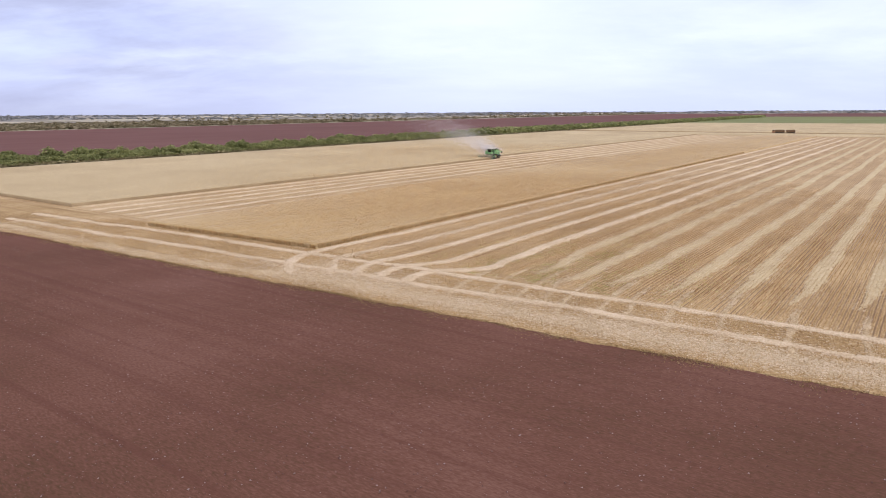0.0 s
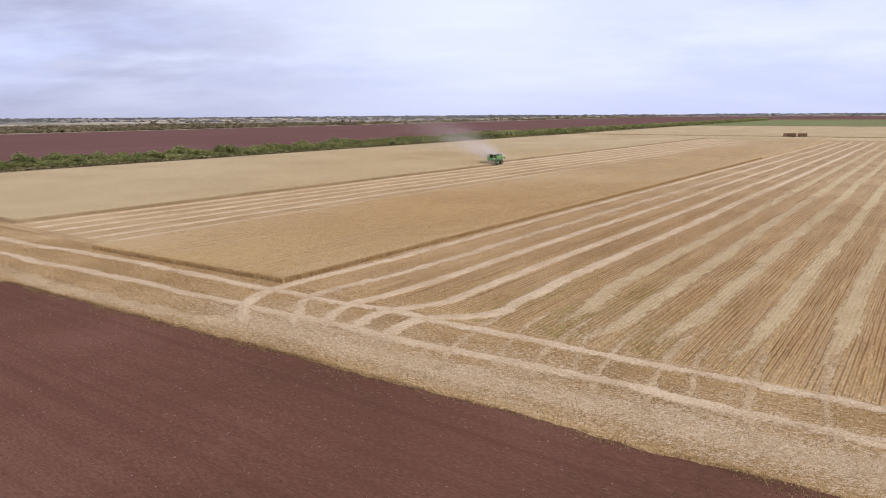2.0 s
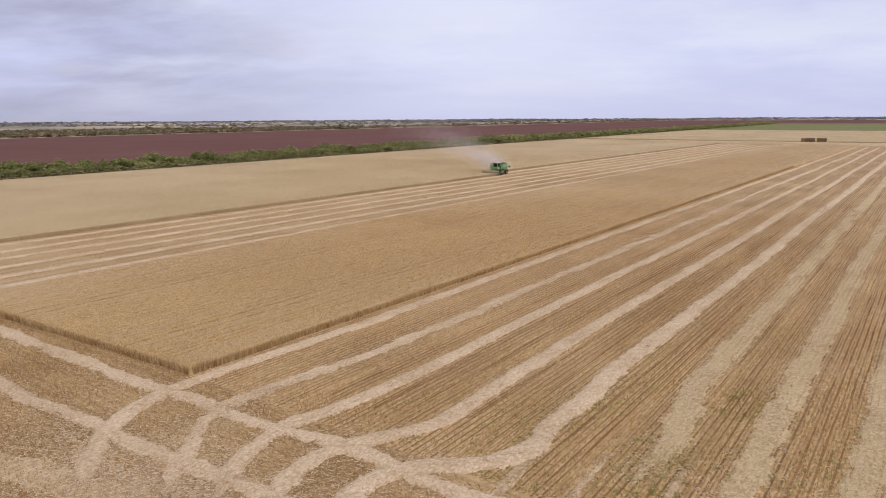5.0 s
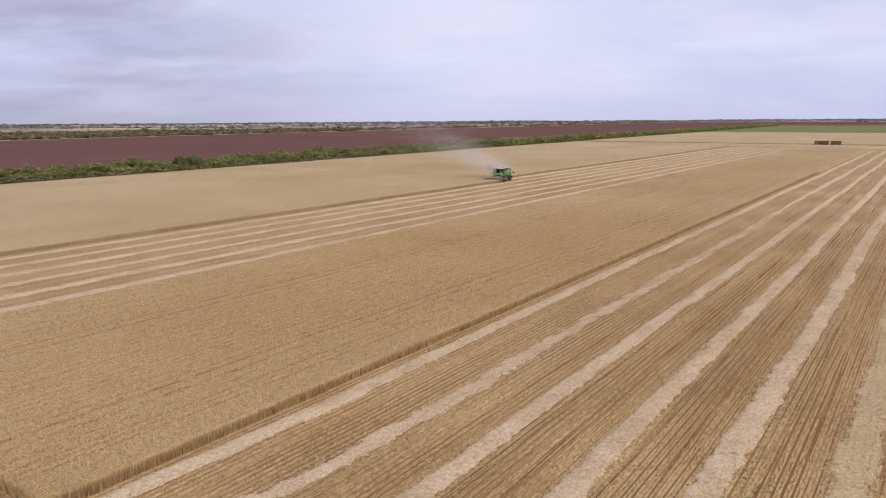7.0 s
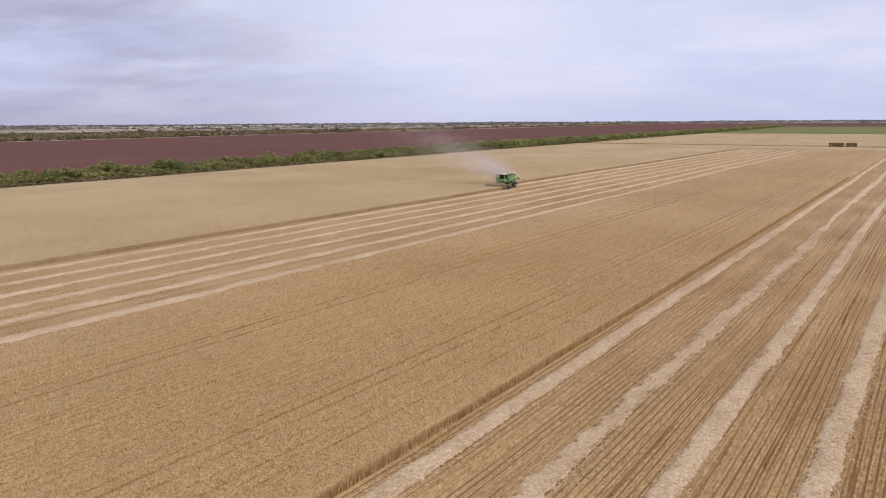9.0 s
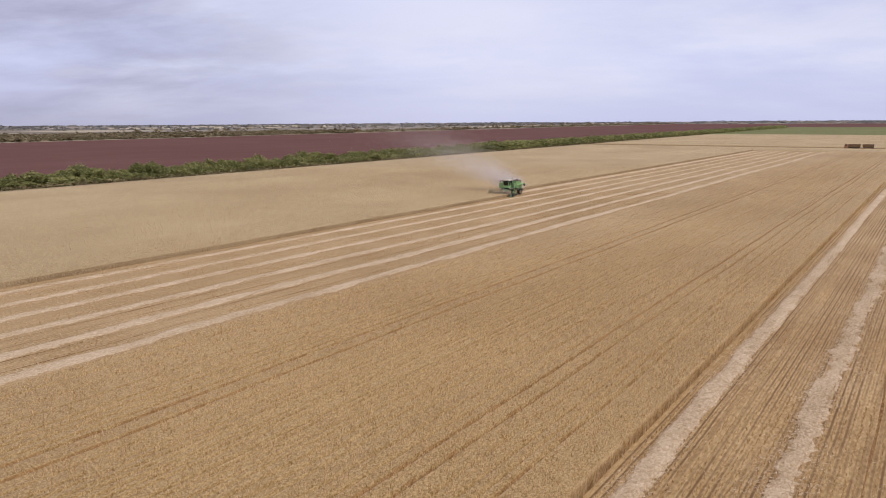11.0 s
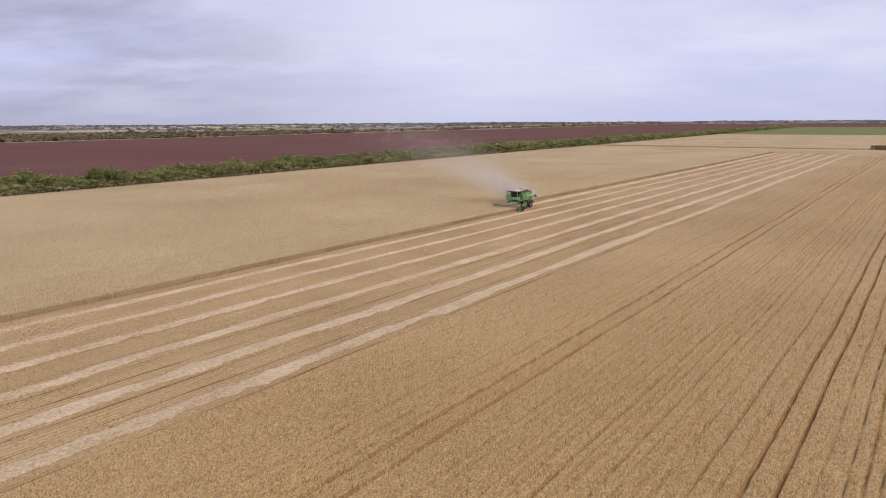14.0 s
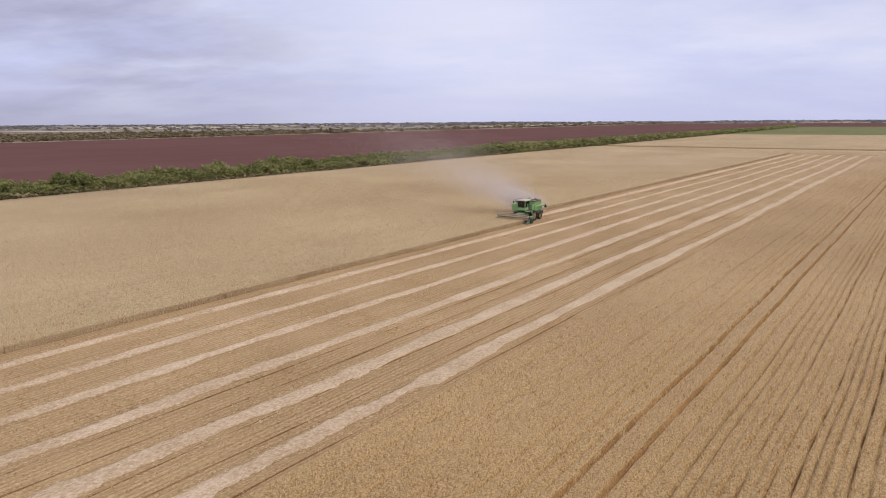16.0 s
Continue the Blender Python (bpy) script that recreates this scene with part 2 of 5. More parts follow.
STRAW = material("straw", ((0.41, 0.287, 0.16), (0.554, 0.408, 0.253), (0.689, 0.535, 0.365)), 0.25, 7.0, 0.8, 0.03, 1.5, weights=(0.3, 0.8))
DULL_STRAW = material("weathered_straw", ((0.377, 0.268, 0.133), (0.485, 0.358, 0.193), (0.588, 0.451, 0.268)), 0.25, 7.0, 0.8, 0.03, 1.5, weights=(0.3, 0.8))
TRODDEN = material("trodden_straw", ((0.31, 0.205, 0.1), (0.45, 0.319, 0.172), (0.59, 0.445, 0.272)), 0.3, 6.0, 0.85, 0.03, 1.5, weights=(0.5, 0.8))
STRAW_BIT = material("straw_bits", ((0.465, 0.335, 0.186), (0.595, 0.446, 0.279), (0.716, 0.567, 0.391)), 0.2, 2.0, 0.75, island=0.9, weights=(0.2, 0.2), thin=0.12)
GREEN_FIELD = material("green_field", ((0.15, 0.15, 0.056), (0.18, 0.18, 0.07), (0.21, 0.205, 0.09)), 0.012, 0.2, 0.9, 0, 8.0)
FRINGE = material("edge_weeds", ((0.169, 0.11, 0.046), (0.286, 0.189, 0.0805), (0.442, 0.311, 0.144)), 0.2, 1.0, 0.9, island=0.9, thin=0.2)
WEED = material("weeds", ((0.38, 0.34, 0.12), (0.5, 0.44, 0.165), (0.62, 0.54, 0.235)), 0.1, 1.0, 0.9, island=0.8, thin=0.6)
LAND = material("far_land", ((0.212, 0.179, 0.138), (0.276, 0.235, 0.187), (0.35, 0.301, 0.248)), 0.0022, 0.02, 0.95, 0, 4.0, weights=(0.9, 0.4))
PALE = material("pale_field", ((0.42, 0.345, 0.23), (0.52, 0.43, 0.3), (0.6, 0.51, 0.37)), 0.01, 0.1, 0.95, 0, 4.0)
TRACK = material("dirt_track", ((0.2, 0.12, 0.07), (0.27, 0.17, 0.1), (0.36, 0.25, 0.16)), 0.05, 1.0, 0.95)
LEAF = material("leaves", ((0.19, 0.194, 0.0734), (0.302, 0.299, 0.108), (0.437, 0.409, 0.167)), 0.08, 1.5, 0.7, island=0.6, weights=(0.5, 0.3), random_ob=0.28, thin=0.5)
BARK = material("bark", ((0.06, 0.045, 0.03), (0.1, 0.075, 0.05), (0.14, 0.11, 0.08)), 1.0, 8.0, 0.9)
DRY_GRASS = material("dry_grass", ((0.138, 0.113, 0.0522), (0.239, 0.189, 0.0902), (0.339, 0.279, 0.142)), 0.1, 1.0, 0.9, island=0.8, thin=0.3)
DRY_MARGIN = material("dry_margin", ((0.2, 0.12, 0.06), (0.3, 0.185, 0.095), (0.4, 0.27, 0.15)), 0.15, 1.0, 0.95)
# scrub browns, lightened a little to stand for haze
WOODS = material("far_woods", ((0.147, 0.118, 0.0618), (0.225, 0.178, 0.101), (0.316, 0.246, 0.149)), 0.01, 0.2, 0.9, island=0.8, thin=0.3)
# no air is modelled: the grey of distance is put into the leaf colour
FAR_WOODS = material("haze_tinted_woods", ((0.2, 0.19, 0.17), (0.27, 0.255, 0.235), (0.34, 0.325, 0.3)), 0.01, 0.2, 0.9, island=0.8, thin=0.3)
SCRUB = material("scrubland", ((0.13, 0.13, 0.06), (0.2, 0.19, 0.095), (0.29, 0.25, 0.14)), 0.01, 0.08, 0.95, 0, 3.0, weights=(0.6, 0.5))


# ---- mesh helpers ----
def mesh_of(name, verts, faces, mat, smooth=False):
    me = bpy.data.meshes.new(name)
    me.from_pydata([tuple(v) for v in verts], [], [tuple(f) for f in faces])
    me.materials.append(mat)
    if smooth:
        me.shade_smooth()
    return me


def tri_mesh(name, tris, mat):
    """tris: an array n x 3 x 3 of loose triangles."""
    n = len(tris)
    me = bpy.data.meshes.new(name)
    me.vertices.add(n * 3)
    me.vertices.foreach_set("co", np.ascontiguousarray(tris, dtype=np.float32).ravel())
    me.loops.add(n * 3)
    me.loops.foreach_set("vertex_index", np.arange(n * 3, dtype=np.int32))
    me.polygons.add(n)
    me.polygons.foreach_set("loop_start", np.arange(0, n * 3, 3, dtype=np.int32))
    me.update(calc_edges=True)
    me.materials.append(mat)
    return me


def grid_mesh(name, X, Y, Z, mat, smooth=True):
    """A sheet from 2D arrays of coordinates."""
    r, c = X.shape
    idx = np.arange(r * c, dtype=np.int32).reshape(r, c)
    quads = np.stack([idx[:-1, :-1], idx[:-1, 1:], idx[1:, 1:], idx[1:, :-1]], -1).reshape(-1, 4)
    me = bpy.data.meshes.new(name)
    me.vertices.add(r * c)
    me.vertices.foreach_set("co", np.stack([X, Y, Z], -1).astype(np.float32).ravel())
    me.loops.add(quads.size)
    me.loops.foreach_set("vertex_index", quads.ravel())
    me.polygons.add(len(quads))
    me.polygons.foreach_set("loop_start", np.arange(0, quads.size, 4, dtype=np.int32))
    me.update(calc_edges=True)
    me.materials.append(mat)
    if smooth:
        me.shade_smooth()
    return me


def sheet(name, corners, z, mat, label, category="field", kind="structure"):
    me = mesh_of(name, [(x, y, z) for x, y in corners], [list(range(len(corners)))], mat)
    ob = new(name, me)
    if me.polygons[0].normal.z < 0:
        me.flip_normals()
    return tagged(ob, label, category, kind=kind)




def wave_noise(x, y, scale, seed=0):
    """Cheap smooth noise between -1 and 1 from a few sine waves, for arrays."""
    g = np.random.default_rng(seed)
    total = np.zeros_like(x)
    for k in range(7):
        a, ph, f = g.uniform(0, 6.28), g.uniform(0, 6.28), scale * g.uniform(0.6, 1.9)
        total += np.sin((x * np.cos(a) + y * np.sin(a)) * f + ph + 0.8 * np.sin(x * f * 0.37 - y * f * 0.53 + ph))
    return total / 4.5


# ---- the land ----
def steps(*stretches):
    """Places along a line: stretches of (start, end, step)."""
    vals = [np.arange(a, b, s) for a, b, s in stretches]
    return np.concatenate(vals + [[stretches[-1][1]]])


tagged(new("ground", mesh_of("ground", [(-9000, -1500, -0.5), (9000, -1500, -0.5), (9000, 9000, -0.5), (-9000, 9000, -0.5)], [(0, 1, 2, 3)], LAND)),
       "wide flat steppe farmland under summer haze", "ground", kind="structure")


def build_soil():
    u = steps((-260, -90, 6), (-90, -58, 1.2), (-58, -12.4, 0.35))
    v = steps((-420, -60, 8), (-60, -40, 1.5), (-40, 70, 0.6), (70, 110, 2), (110, 420, 9))
    V, U = np.meshgrid(v, u)
    U = U + 0.045 * V * np.clip((U + 58) / 40, 0, 1)
    X = B0.x + B_ROW.x * U + B_SIDE.x * V
    Y = B0.y + B_ROW.y * U + B_SIDE.y * V
    Z = 0.012 * np.sin(U * 2 * np.pi / 1.4 + 0.3 * wave_noise(X, Y, 0.1, 5)) + 0.014 * wave_noise(X, Y, 2.3, 6) + 0.04 * wave_noise(X, Y, 0.2, 8)
    Z = np.where((U < -60), 0, Z) - 0.02
    tagged(new("ploughed_field", grid_mesh("ploughed_field", X, Y, Z, SOIL)), "bare reddish brown ploughed soil with faint furrows", "field", kind="structure")


build_soil()


def build_stubble():
    v = steps((-185, -60, 5), (-60, -30, 2), (-30, 80, 0.6), (80, 420, 10))
    for nm, u, mat, lab in (("stubble_field", steps((0.0, 120, 0.6), (120, 440, 4)), STUBBLE, "short golden stubble of a mown wheat field"), ("headland", steps((-14.4, 0.0, 0.5)), HEADLAND, "mown headland strip with trodden golden stubble")):
        V, U = np.meshgrid(v, u)
        bend = np.clip(-U / 14.2, 0, 1) ** 3
        U = U + bend * (0.045 * V + 0.22 * wave_noise(V, V * 0, 0.4, 3) + 0.16 * wave_noise(V, V * 0, 2.1, 4))
        X = B0.x + B_ROW.x * U + B_SIDE.x * V
        Y = B0.y + B_ROW.y * U + B_SIDE.y * V
        Z = 0.03 * wave_noise(X, Y, 0.5, 12) + 0.05 - 0.1 * (bend > 0.97)
        tagged(new(nm, grid_mesh(nm, X, Y, Z, mat)), lab, "field", kind="structure")


build_stubble()

# tracks of wheels through the crop: places across the rows (v), in pairs
TRAMS = (-7.6, -6.35, -22.9, -21.4)
# gaps between drilled rows: place across the rows, depth
GAPS = ((-2.75, 0.5), (-4.05, 0.5), (-9.45, 0.4), (-10.65, 0.3), (-12.1, 0.45), (-12.85, 0.4), (-14.85, 0.6), (-16.75, 0.45), (-19.05, 0.4), (-26.05, 0.3), (-27.85, 0.2), (-29.75, 0.2), (-31.85, 0.15), (-34.25, 0.15), (-13.85, 0.25), (-15.75, 0.25), (-17.85, 0.25), (-20.15, 0.25), (-24.45, 0.2), (-8.45, 0.25), (-5.05, 0.35), (-3.35, 0.35), (-11.35, 0.2), (-13.35, 0.2), (-14.35, 0.2), (-16.25, 0.2), (-17.35, 0.2), (-18.45, 0.2), (-23.65, 0.2), (-25.25, 0.2))


def crop_height(X, Y):
    """Height of the standing wheat, sunk along the wheel tracks and thin along the drill gaps."""
    U = (X - B0.x) * B_ROW.x + (Y - B0.y) * B_ROW.y
    V = (X - B0.x) * B_SIDE.x + (Y - B0.y) * B_SIDE.y
    V = V + 0.05 * np.sin(U * 0.11) + 0.04 * np.sin(U * 0.31 + 1)
    Z = 0.64 + 0.035 * wave_noise(X, Y, 0.12, 31) + 0.006 * wave_noise(X, Y, 0.9, 32)
    for t in TRAMS:
        off = V - t + 0.02 * np.sin(U * 2.1 + 3 * t) + 0.015 * np.sin(U * 3.3 + 5 * t)
        Z = Z - (0.38 + 0.06 * np.sin(U * 0.7 + t)) * np.exp(-(off / (0.1 if t > -10 else 0.13)) ** 4)
    for k, (t, d) in enumerate(GAPS):
        Z = Z - 0.9 * max(d, 0.3) * (0.7 + 0.3 * np.sin(U * 0.05 + 2 * k) + 0.3 * np.sin(U * 1.3 + 3 * k + np.sin(U * 0.37))) * np.exp(-((V - t) / 0.065) ** 2)
    return np.maximum(Z, 0.14)


def wheat_block(name, us, vs, bounds, label, mat, ramp=0.0, fall=0.0, skew=0.0, lean=0.0, side=None):
    """A block of standing wheat over the ground: its top is uneven, its sides are walls of stalks. bounds(u) gives the two limits across the rows."""
    U, T = np.meshgrid(us, vs, indexing="ij")
    lo, hi = np.array([bounds(u) for u in us]).T
    if vs[0] >= 0:
        V = lo[:, None] + (hi - lo)[:, None] * T
    else:
        # the columns follow the slight sway of the drilled rows
        sway = (0.05 * np.sin(U * 0.11) + 0.04 * np.sin(U * 0.31 + 1)) * np.clip(-T, 0, 1)
        V = np.clip(T - sway, lo[:, None], hi[:, None])
    if skew:
        U = U + skew * V * np.clip(1 - U / 25, 0, 1)
    T = (V - lo[:, None]) / (hi - lo)[:, None]
    X = B0.x + B_ROW.x * U + B_SIDE.x * V
    Y = B0.y + B_ROW.y * U + B_SIDE.y * V
    Z = crop_height(X, Y)
    if ramp:
        Z = 0.1 + (Z - 0.1) * np.clip((U - us[0]) / ramp, 0, 1)
    if fall:
        Z = 0.1 + (Z - 0.1) * np.clip((us[-1] - U) / fall, 0.05, 1)
    wob = np.clip(0.05 * wave_noise(X, Y, 0.9, 41), -0.02, 0.08)
    X = X + wob * (T > 0.999) * B_SIDE.x
    Y = Y + wob * (T > 0.999) * B_SIDE.y
    # side walls: one more ring of points down at the ground
    def ring(A):
        A = np.concatenate([A[:1], A, A[-1:]], 0)
        return np.concatenate([A[:, :1], A, A[:, -1:]], 1)
    X, Y, Z = ring(X), ring(Y), ring(Z)
    Z[0, :] = Z[-1, :] = -0.1
    Z[:, 0] = Z[:, -1] = -0.1
    # the outer stems lean out, so that the faces slope a little
    X[:, -1] += lean * B_SIDE.x
    Y[:, -1] += lean * B_SIDE.y
    X[0, :] -= lean * B_ROW.x
    Y[0, :] -= lean * B_ROW.y
    me = grid_mesh(name, X, Y, Z, mat)
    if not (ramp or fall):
        # the sides and the sunken tracks show stems in place of ears; tracks carry painted shade
        me.materials.append(side or SHADED_SIDE)
        me.materials.append(SHADED_TRAM_SIDE)
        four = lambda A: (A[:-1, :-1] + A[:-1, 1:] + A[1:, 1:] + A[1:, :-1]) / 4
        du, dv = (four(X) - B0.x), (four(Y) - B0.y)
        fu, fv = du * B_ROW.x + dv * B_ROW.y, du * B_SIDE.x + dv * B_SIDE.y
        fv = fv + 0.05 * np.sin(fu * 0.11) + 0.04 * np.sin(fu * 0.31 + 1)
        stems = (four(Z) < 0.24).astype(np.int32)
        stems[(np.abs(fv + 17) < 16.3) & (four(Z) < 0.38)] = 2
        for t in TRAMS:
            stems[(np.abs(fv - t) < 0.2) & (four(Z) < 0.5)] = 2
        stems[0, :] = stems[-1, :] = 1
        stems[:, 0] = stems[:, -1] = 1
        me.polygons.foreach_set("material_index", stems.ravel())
    ob = new(name, me)
    return tagged(ob, label, "wheat", kind="structure")


def belt_edge(u):
    """Edge of the wheat along the bushes."""
    return -165.5 - 0.04 * u


def a_line(u, w):
    """Place across the rows (v of B) of the line w of A, at u of B."""
    p = at_a(0, w)
    pu, pv = to_b(p)
    du, dv = A_ROW.dot(B_ROW), A_ROW.dot(B_SIDE)
    return pv + (u - pu) * dv / du


us1 = steps((0.2, 130, 0.8), (130, FAR_U - 6, 4))
span1 = steps((-36, -29, 0.14), (-29, EDGE_V, 0.08))
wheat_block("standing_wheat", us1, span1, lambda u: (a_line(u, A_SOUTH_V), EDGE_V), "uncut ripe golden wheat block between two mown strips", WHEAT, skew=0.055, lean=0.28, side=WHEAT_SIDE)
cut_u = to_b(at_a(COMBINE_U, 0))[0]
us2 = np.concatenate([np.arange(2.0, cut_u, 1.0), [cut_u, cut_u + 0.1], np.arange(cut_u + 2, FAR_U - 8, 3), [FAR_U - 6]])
wheat_block("standing_wheat", us2, np.concatenate([np.arange(0, 0.8, 0.04), np.arange(0.8, 1.0, 0.005), [1.0]]), lambda u: (belt_edge(u), a_line(u, A_EDGE_V if u <= cut_u else A_HEAD_V)), "ripe golden wheat still to be mown, up to the bushes", HAZY_WHEAT)
wheat_block("standing_wheat", steps((FAR_U - 6, 447, 4)), np.arange(0, 1.001, 0.01), lambda u: (belt_edge(u), 400), "ripe golden wheat at the far end of the field", HAZY_WHEAT, 14, 8)
wheat_block("standing_wheat", steps((451.5, 790, 12)), np.arange(0, 1.001, 0.01), lambda u: (belt_edge(u), 500), "ripe golden wheat beyond the field track", HAZY_WHEAT)


def wheel_tracks():
    """Narrow pressed tracks of the combine's wheels along the mown rows."""
    for v in (9.9, 13.0, 15.0, 18.35, 20.2, 24.0, 25.3, 28.6, -34.9, -38.0, -40.2, -43.3, -45.3):
        u = np.arange(3.0 if v < 16 else 5.0, 200, 1.5)
        mid = v + 0.1 * np.sin(u * 0.09 + v) + 0.04 * np.sin(u * 0.4 + v)
        U = np.stack([u, u], 1)
        half = 0.045 + 0.03 * np.sin(u * 0.23 + 2 * v) + 0.02 * np.sin(u * 1.1)
        V = np.stack([mid - half, mid + half], 1)
        X, Y = B0.x + B_ROW.x * U + B_SIDE.x * V, B0.y + B_ROW.y * U + B_SIDE.y * V
        Z = 0.03 * wave_noise(X, Y, 0.5, 12) + (0.062 if v > 0 else 0.107)
        tagged(new("wheel_track", grid_mesh("wheel_track", X, Y, Z, TRACK_SOIL_GAP_SHADE)), "narrow dark wheel track pressed into the stubble", "track", kind="structure")


wheel_tracks()


def drill_bands():
    """Bands where the drilled rows stand clear of one another, with bare dark gaps between them whose shade is painted.
    """
    lead = -B0.dot(B_SIDE)
    g = np.random.default_rng(57)
    for lo, hi, near, far in ((14.2, 16.0, 24, 90), (19.2, 21.2, 18, 100), (24.6, 26.2, 14, 60), (29.6, 31.0, 6, 50), (33.9, 35.9, 2, 45), (38.1, 40.3, 2, 45), (43.0, 45.8, 2, 50), (48.2, 50.6, 2, 50)):
        verts, faces = [], []
        for v in np.arange(lo + (lead - lo) % 0.38, hi, 0.38):
            a = near + g.uniform(0, 5)
            while a < far:
                u = np.arange(a, a + g.uniform(4, 16), 0.8)
                mid = v + 0.03 * np.sin(u * 0.5 + 3 * v) + g.normal(0, 0.012, len(u))
                half = (0.05 if lo > 33 else 0.022) * np.sin(np.linspace(0.15, 2.99, len(u))) + g.uniform(0, 0.02, len(u))
                k = len(verts)
                for uu, mm, hh in zip(u, mid, half):
                    for w in (mm - hh, mm + hh):
                        p = at_b(float(uu), float(w))
                        verts.append((p[0], p[1], 0.03 * float(wave_noise(np.array([p[0]]), np.array([p[1]]), 0.5, 12)[0]) + 0.064))
                faces += [(k + 2 * q, k + 2 * q + 2, k + 2 * q + 3, k + 2 * q + 1) for q in range(len(u) - 1)]
                a = u[-1] + g.uniform(0.5, 5)
        tagged(new("drill_gap", mesh_of("drill_gap", verts, faces, TRACK_SOIL_GAP_SHADE)), "bare dark gaps with painted shade between drilled rows of stubble", "track", kind="structure")


drill_bands()


def build_strip():
    us = np.arange(-150.0, 272, 1.5)
    vs = np.arange(0.1, 31.0, 0.9)
    V, U = np.meshgrid(vs, us)
    start = np.array([-to_b(at_a(0, w))[0] + 1.2 for w in vs])
    U = np.maximum(U, start)
    X, Y = A0.x + A_ROW.x * U + A_SIDE.x * V, A0.y + A_ROW.y * U + A_SIDE.y * V
    Z = 0.03 * wave_noise(X, Y, 0.5, 12) + 0.095
    Z[0] = Z[-1] = 0.0
    tagged(new("stubble_strip", grid_mesh("stubble_strip", X, Y, Z, STRIP_STUBBLE)), "freshly mown pale stubble strip beside the uncut wheat", "field", kind="structure")


build_strip()
sheet("dirt_track", [at_b(447, -184), at_b(447, 500), at_b(451.5, 500), at_b(451.5, -184)], 0.06, TRACK, "narrow bare earth track across the wheat", "track")
sheet("field_margin", [at_b(-120, -160.5), at_b(0, -165.4), at_b(790, -197), at_b(790, -214), at_b(-120, -178)], 0.11, DRY_MARGIN, "narrow margin of dry orange-brown grass under the bushes", "margin")
sheet("green_field", [at_b(790, -204), at_b(790, 1800), at_b(1500, 1800), at_b(1500, -232)], 0.3, GREEN_FIELD, "flat green crop field beyond the wheat", "field")
sheet("far_ploughed_field", [at_b(-500, -150), at_b(790, -202), at_b(1500, -230), at_b(2540, -275), at_b(2540, -790), at_b(1200, -712), at_b(600, -678), at_b(300, -655), at_b(-500, -600)], 0.05, FAR_SOIL, "wide bare purple-brown ploughed field behind the bushes", "field")
sheet("far_ploughed_field", [at_b(1504, -228), at_b(1504, 1800), at_b(2540, 1800), at_b(2540, -270)], 0.06, FAR_SOIL, "bare purple-brown ploughed field beyond the green crop", "field")
sheet("field_path", [at_b(-500, -599), at_b(300, -653), at_b(600, -676), at_b(1200, -710), at_b(2540, -788), at_b(2540, -801), at_b(1200, -722), at_b(600, -687), at_b(300, -663), at_b(-500, -609)], 0.2, PALE, "pale dry path along the far ploughed field", "path")
sheet("scrubland", [at_b(-500, -609), at_b(300, -663), at_b(600, -687), at_b(1100, -717), at_b(1100, -860), at_b(600, -1130), at_b(-500, -1200)], 0.1, SCRUB, "dry olive scrubland behind the far ploughed field", "scrub")


# ---- straw ----
def windrow(points, width, height, label, step=0.17, ragged=0.25, seed=0, group="straw windrows", fade=4, base=0.05, edge=1.0, mat=None):
    """A loose heaped ridge of straw along a line of plan points."""
    g = np.random.default_rng(seed)
    pts = [np.array(p, float) for p in points]
    line = []
    for a, b in zip(pts[:-1], pts[1:]):
        st = step if 25 < a[1] < 165 and abs(a[0]) < 75 else max(step, 1.2)
        n = max(2, int(np.linalg.norm(b - a) / st))
        line += [a + (b - a) * k / n for k in range(n)]
    line.append(pts[-1])
    line = np.array(line)
    for _ in range(30):
        if len(pts) > 2:
            line[1:-1] = (line[:-2] + 2 * line[1:-1] + line[2:]) / 4
    d = np.gradient(line, axis=0)
    d /= np.linalg.norm(d, axis=1)[:, None]
    side = np.stack([d[:, 1], -d[:, 0]], 1)
    n = len(line)
    across = np.array([-1, -0.86, -0.66, -0.42, -0.15, 0.1, 0.36, 0.62, 0.84, 1.0])
    prof = np.array([0.0, 0.3, 0.65, 0.9, 1.0, 0.98, 0.88, 0.62, 0.3, 0.0])
    soft = lambda m: np.convolve(g.normal(0, 1, n + m - 1), np.ones(m) / math.sqrt(m), "valid")
    wob = (soft(25) * 0.18 + soft(9) * 0.1) * ragged * width
    wid = width / 2 * (1 + (soft(15) * 0.3 + soft(4) * 0.25) * ragged)
    taper = np.minimum(1, np.minimum(np.arange(n), np.arange(n)[::-1]) / fade + 0.12)
    V = wob[:, None] + (wid * taper)[:, None] * across + edge * g.normal(0, 1, (n, 10)) * width * np.array([0.06, 0.04, 0.03, 0.02, 0.02, 0.02, 0.02, 0.03, 0.04, 0.06])
    X = line[:, 0, None] + side[:, 0, None] * V
    Y = line[:, 1, None] + side[:, 1, None] * V
    Z = base + height * prof * taper[:, None] * (1 + 0.1 * g.normal(0, 1, (n, 10))).clip(0.5, 1.5)
    Z[:, 0] = Z[:, -1] = -0.05
    ob = new("straw_windrow", grid_mesh("straw_windrow", X, Y, Z, mat or STRAW))
    tagged(ob, label, "windrow", group)
    return line, side


BITS = []


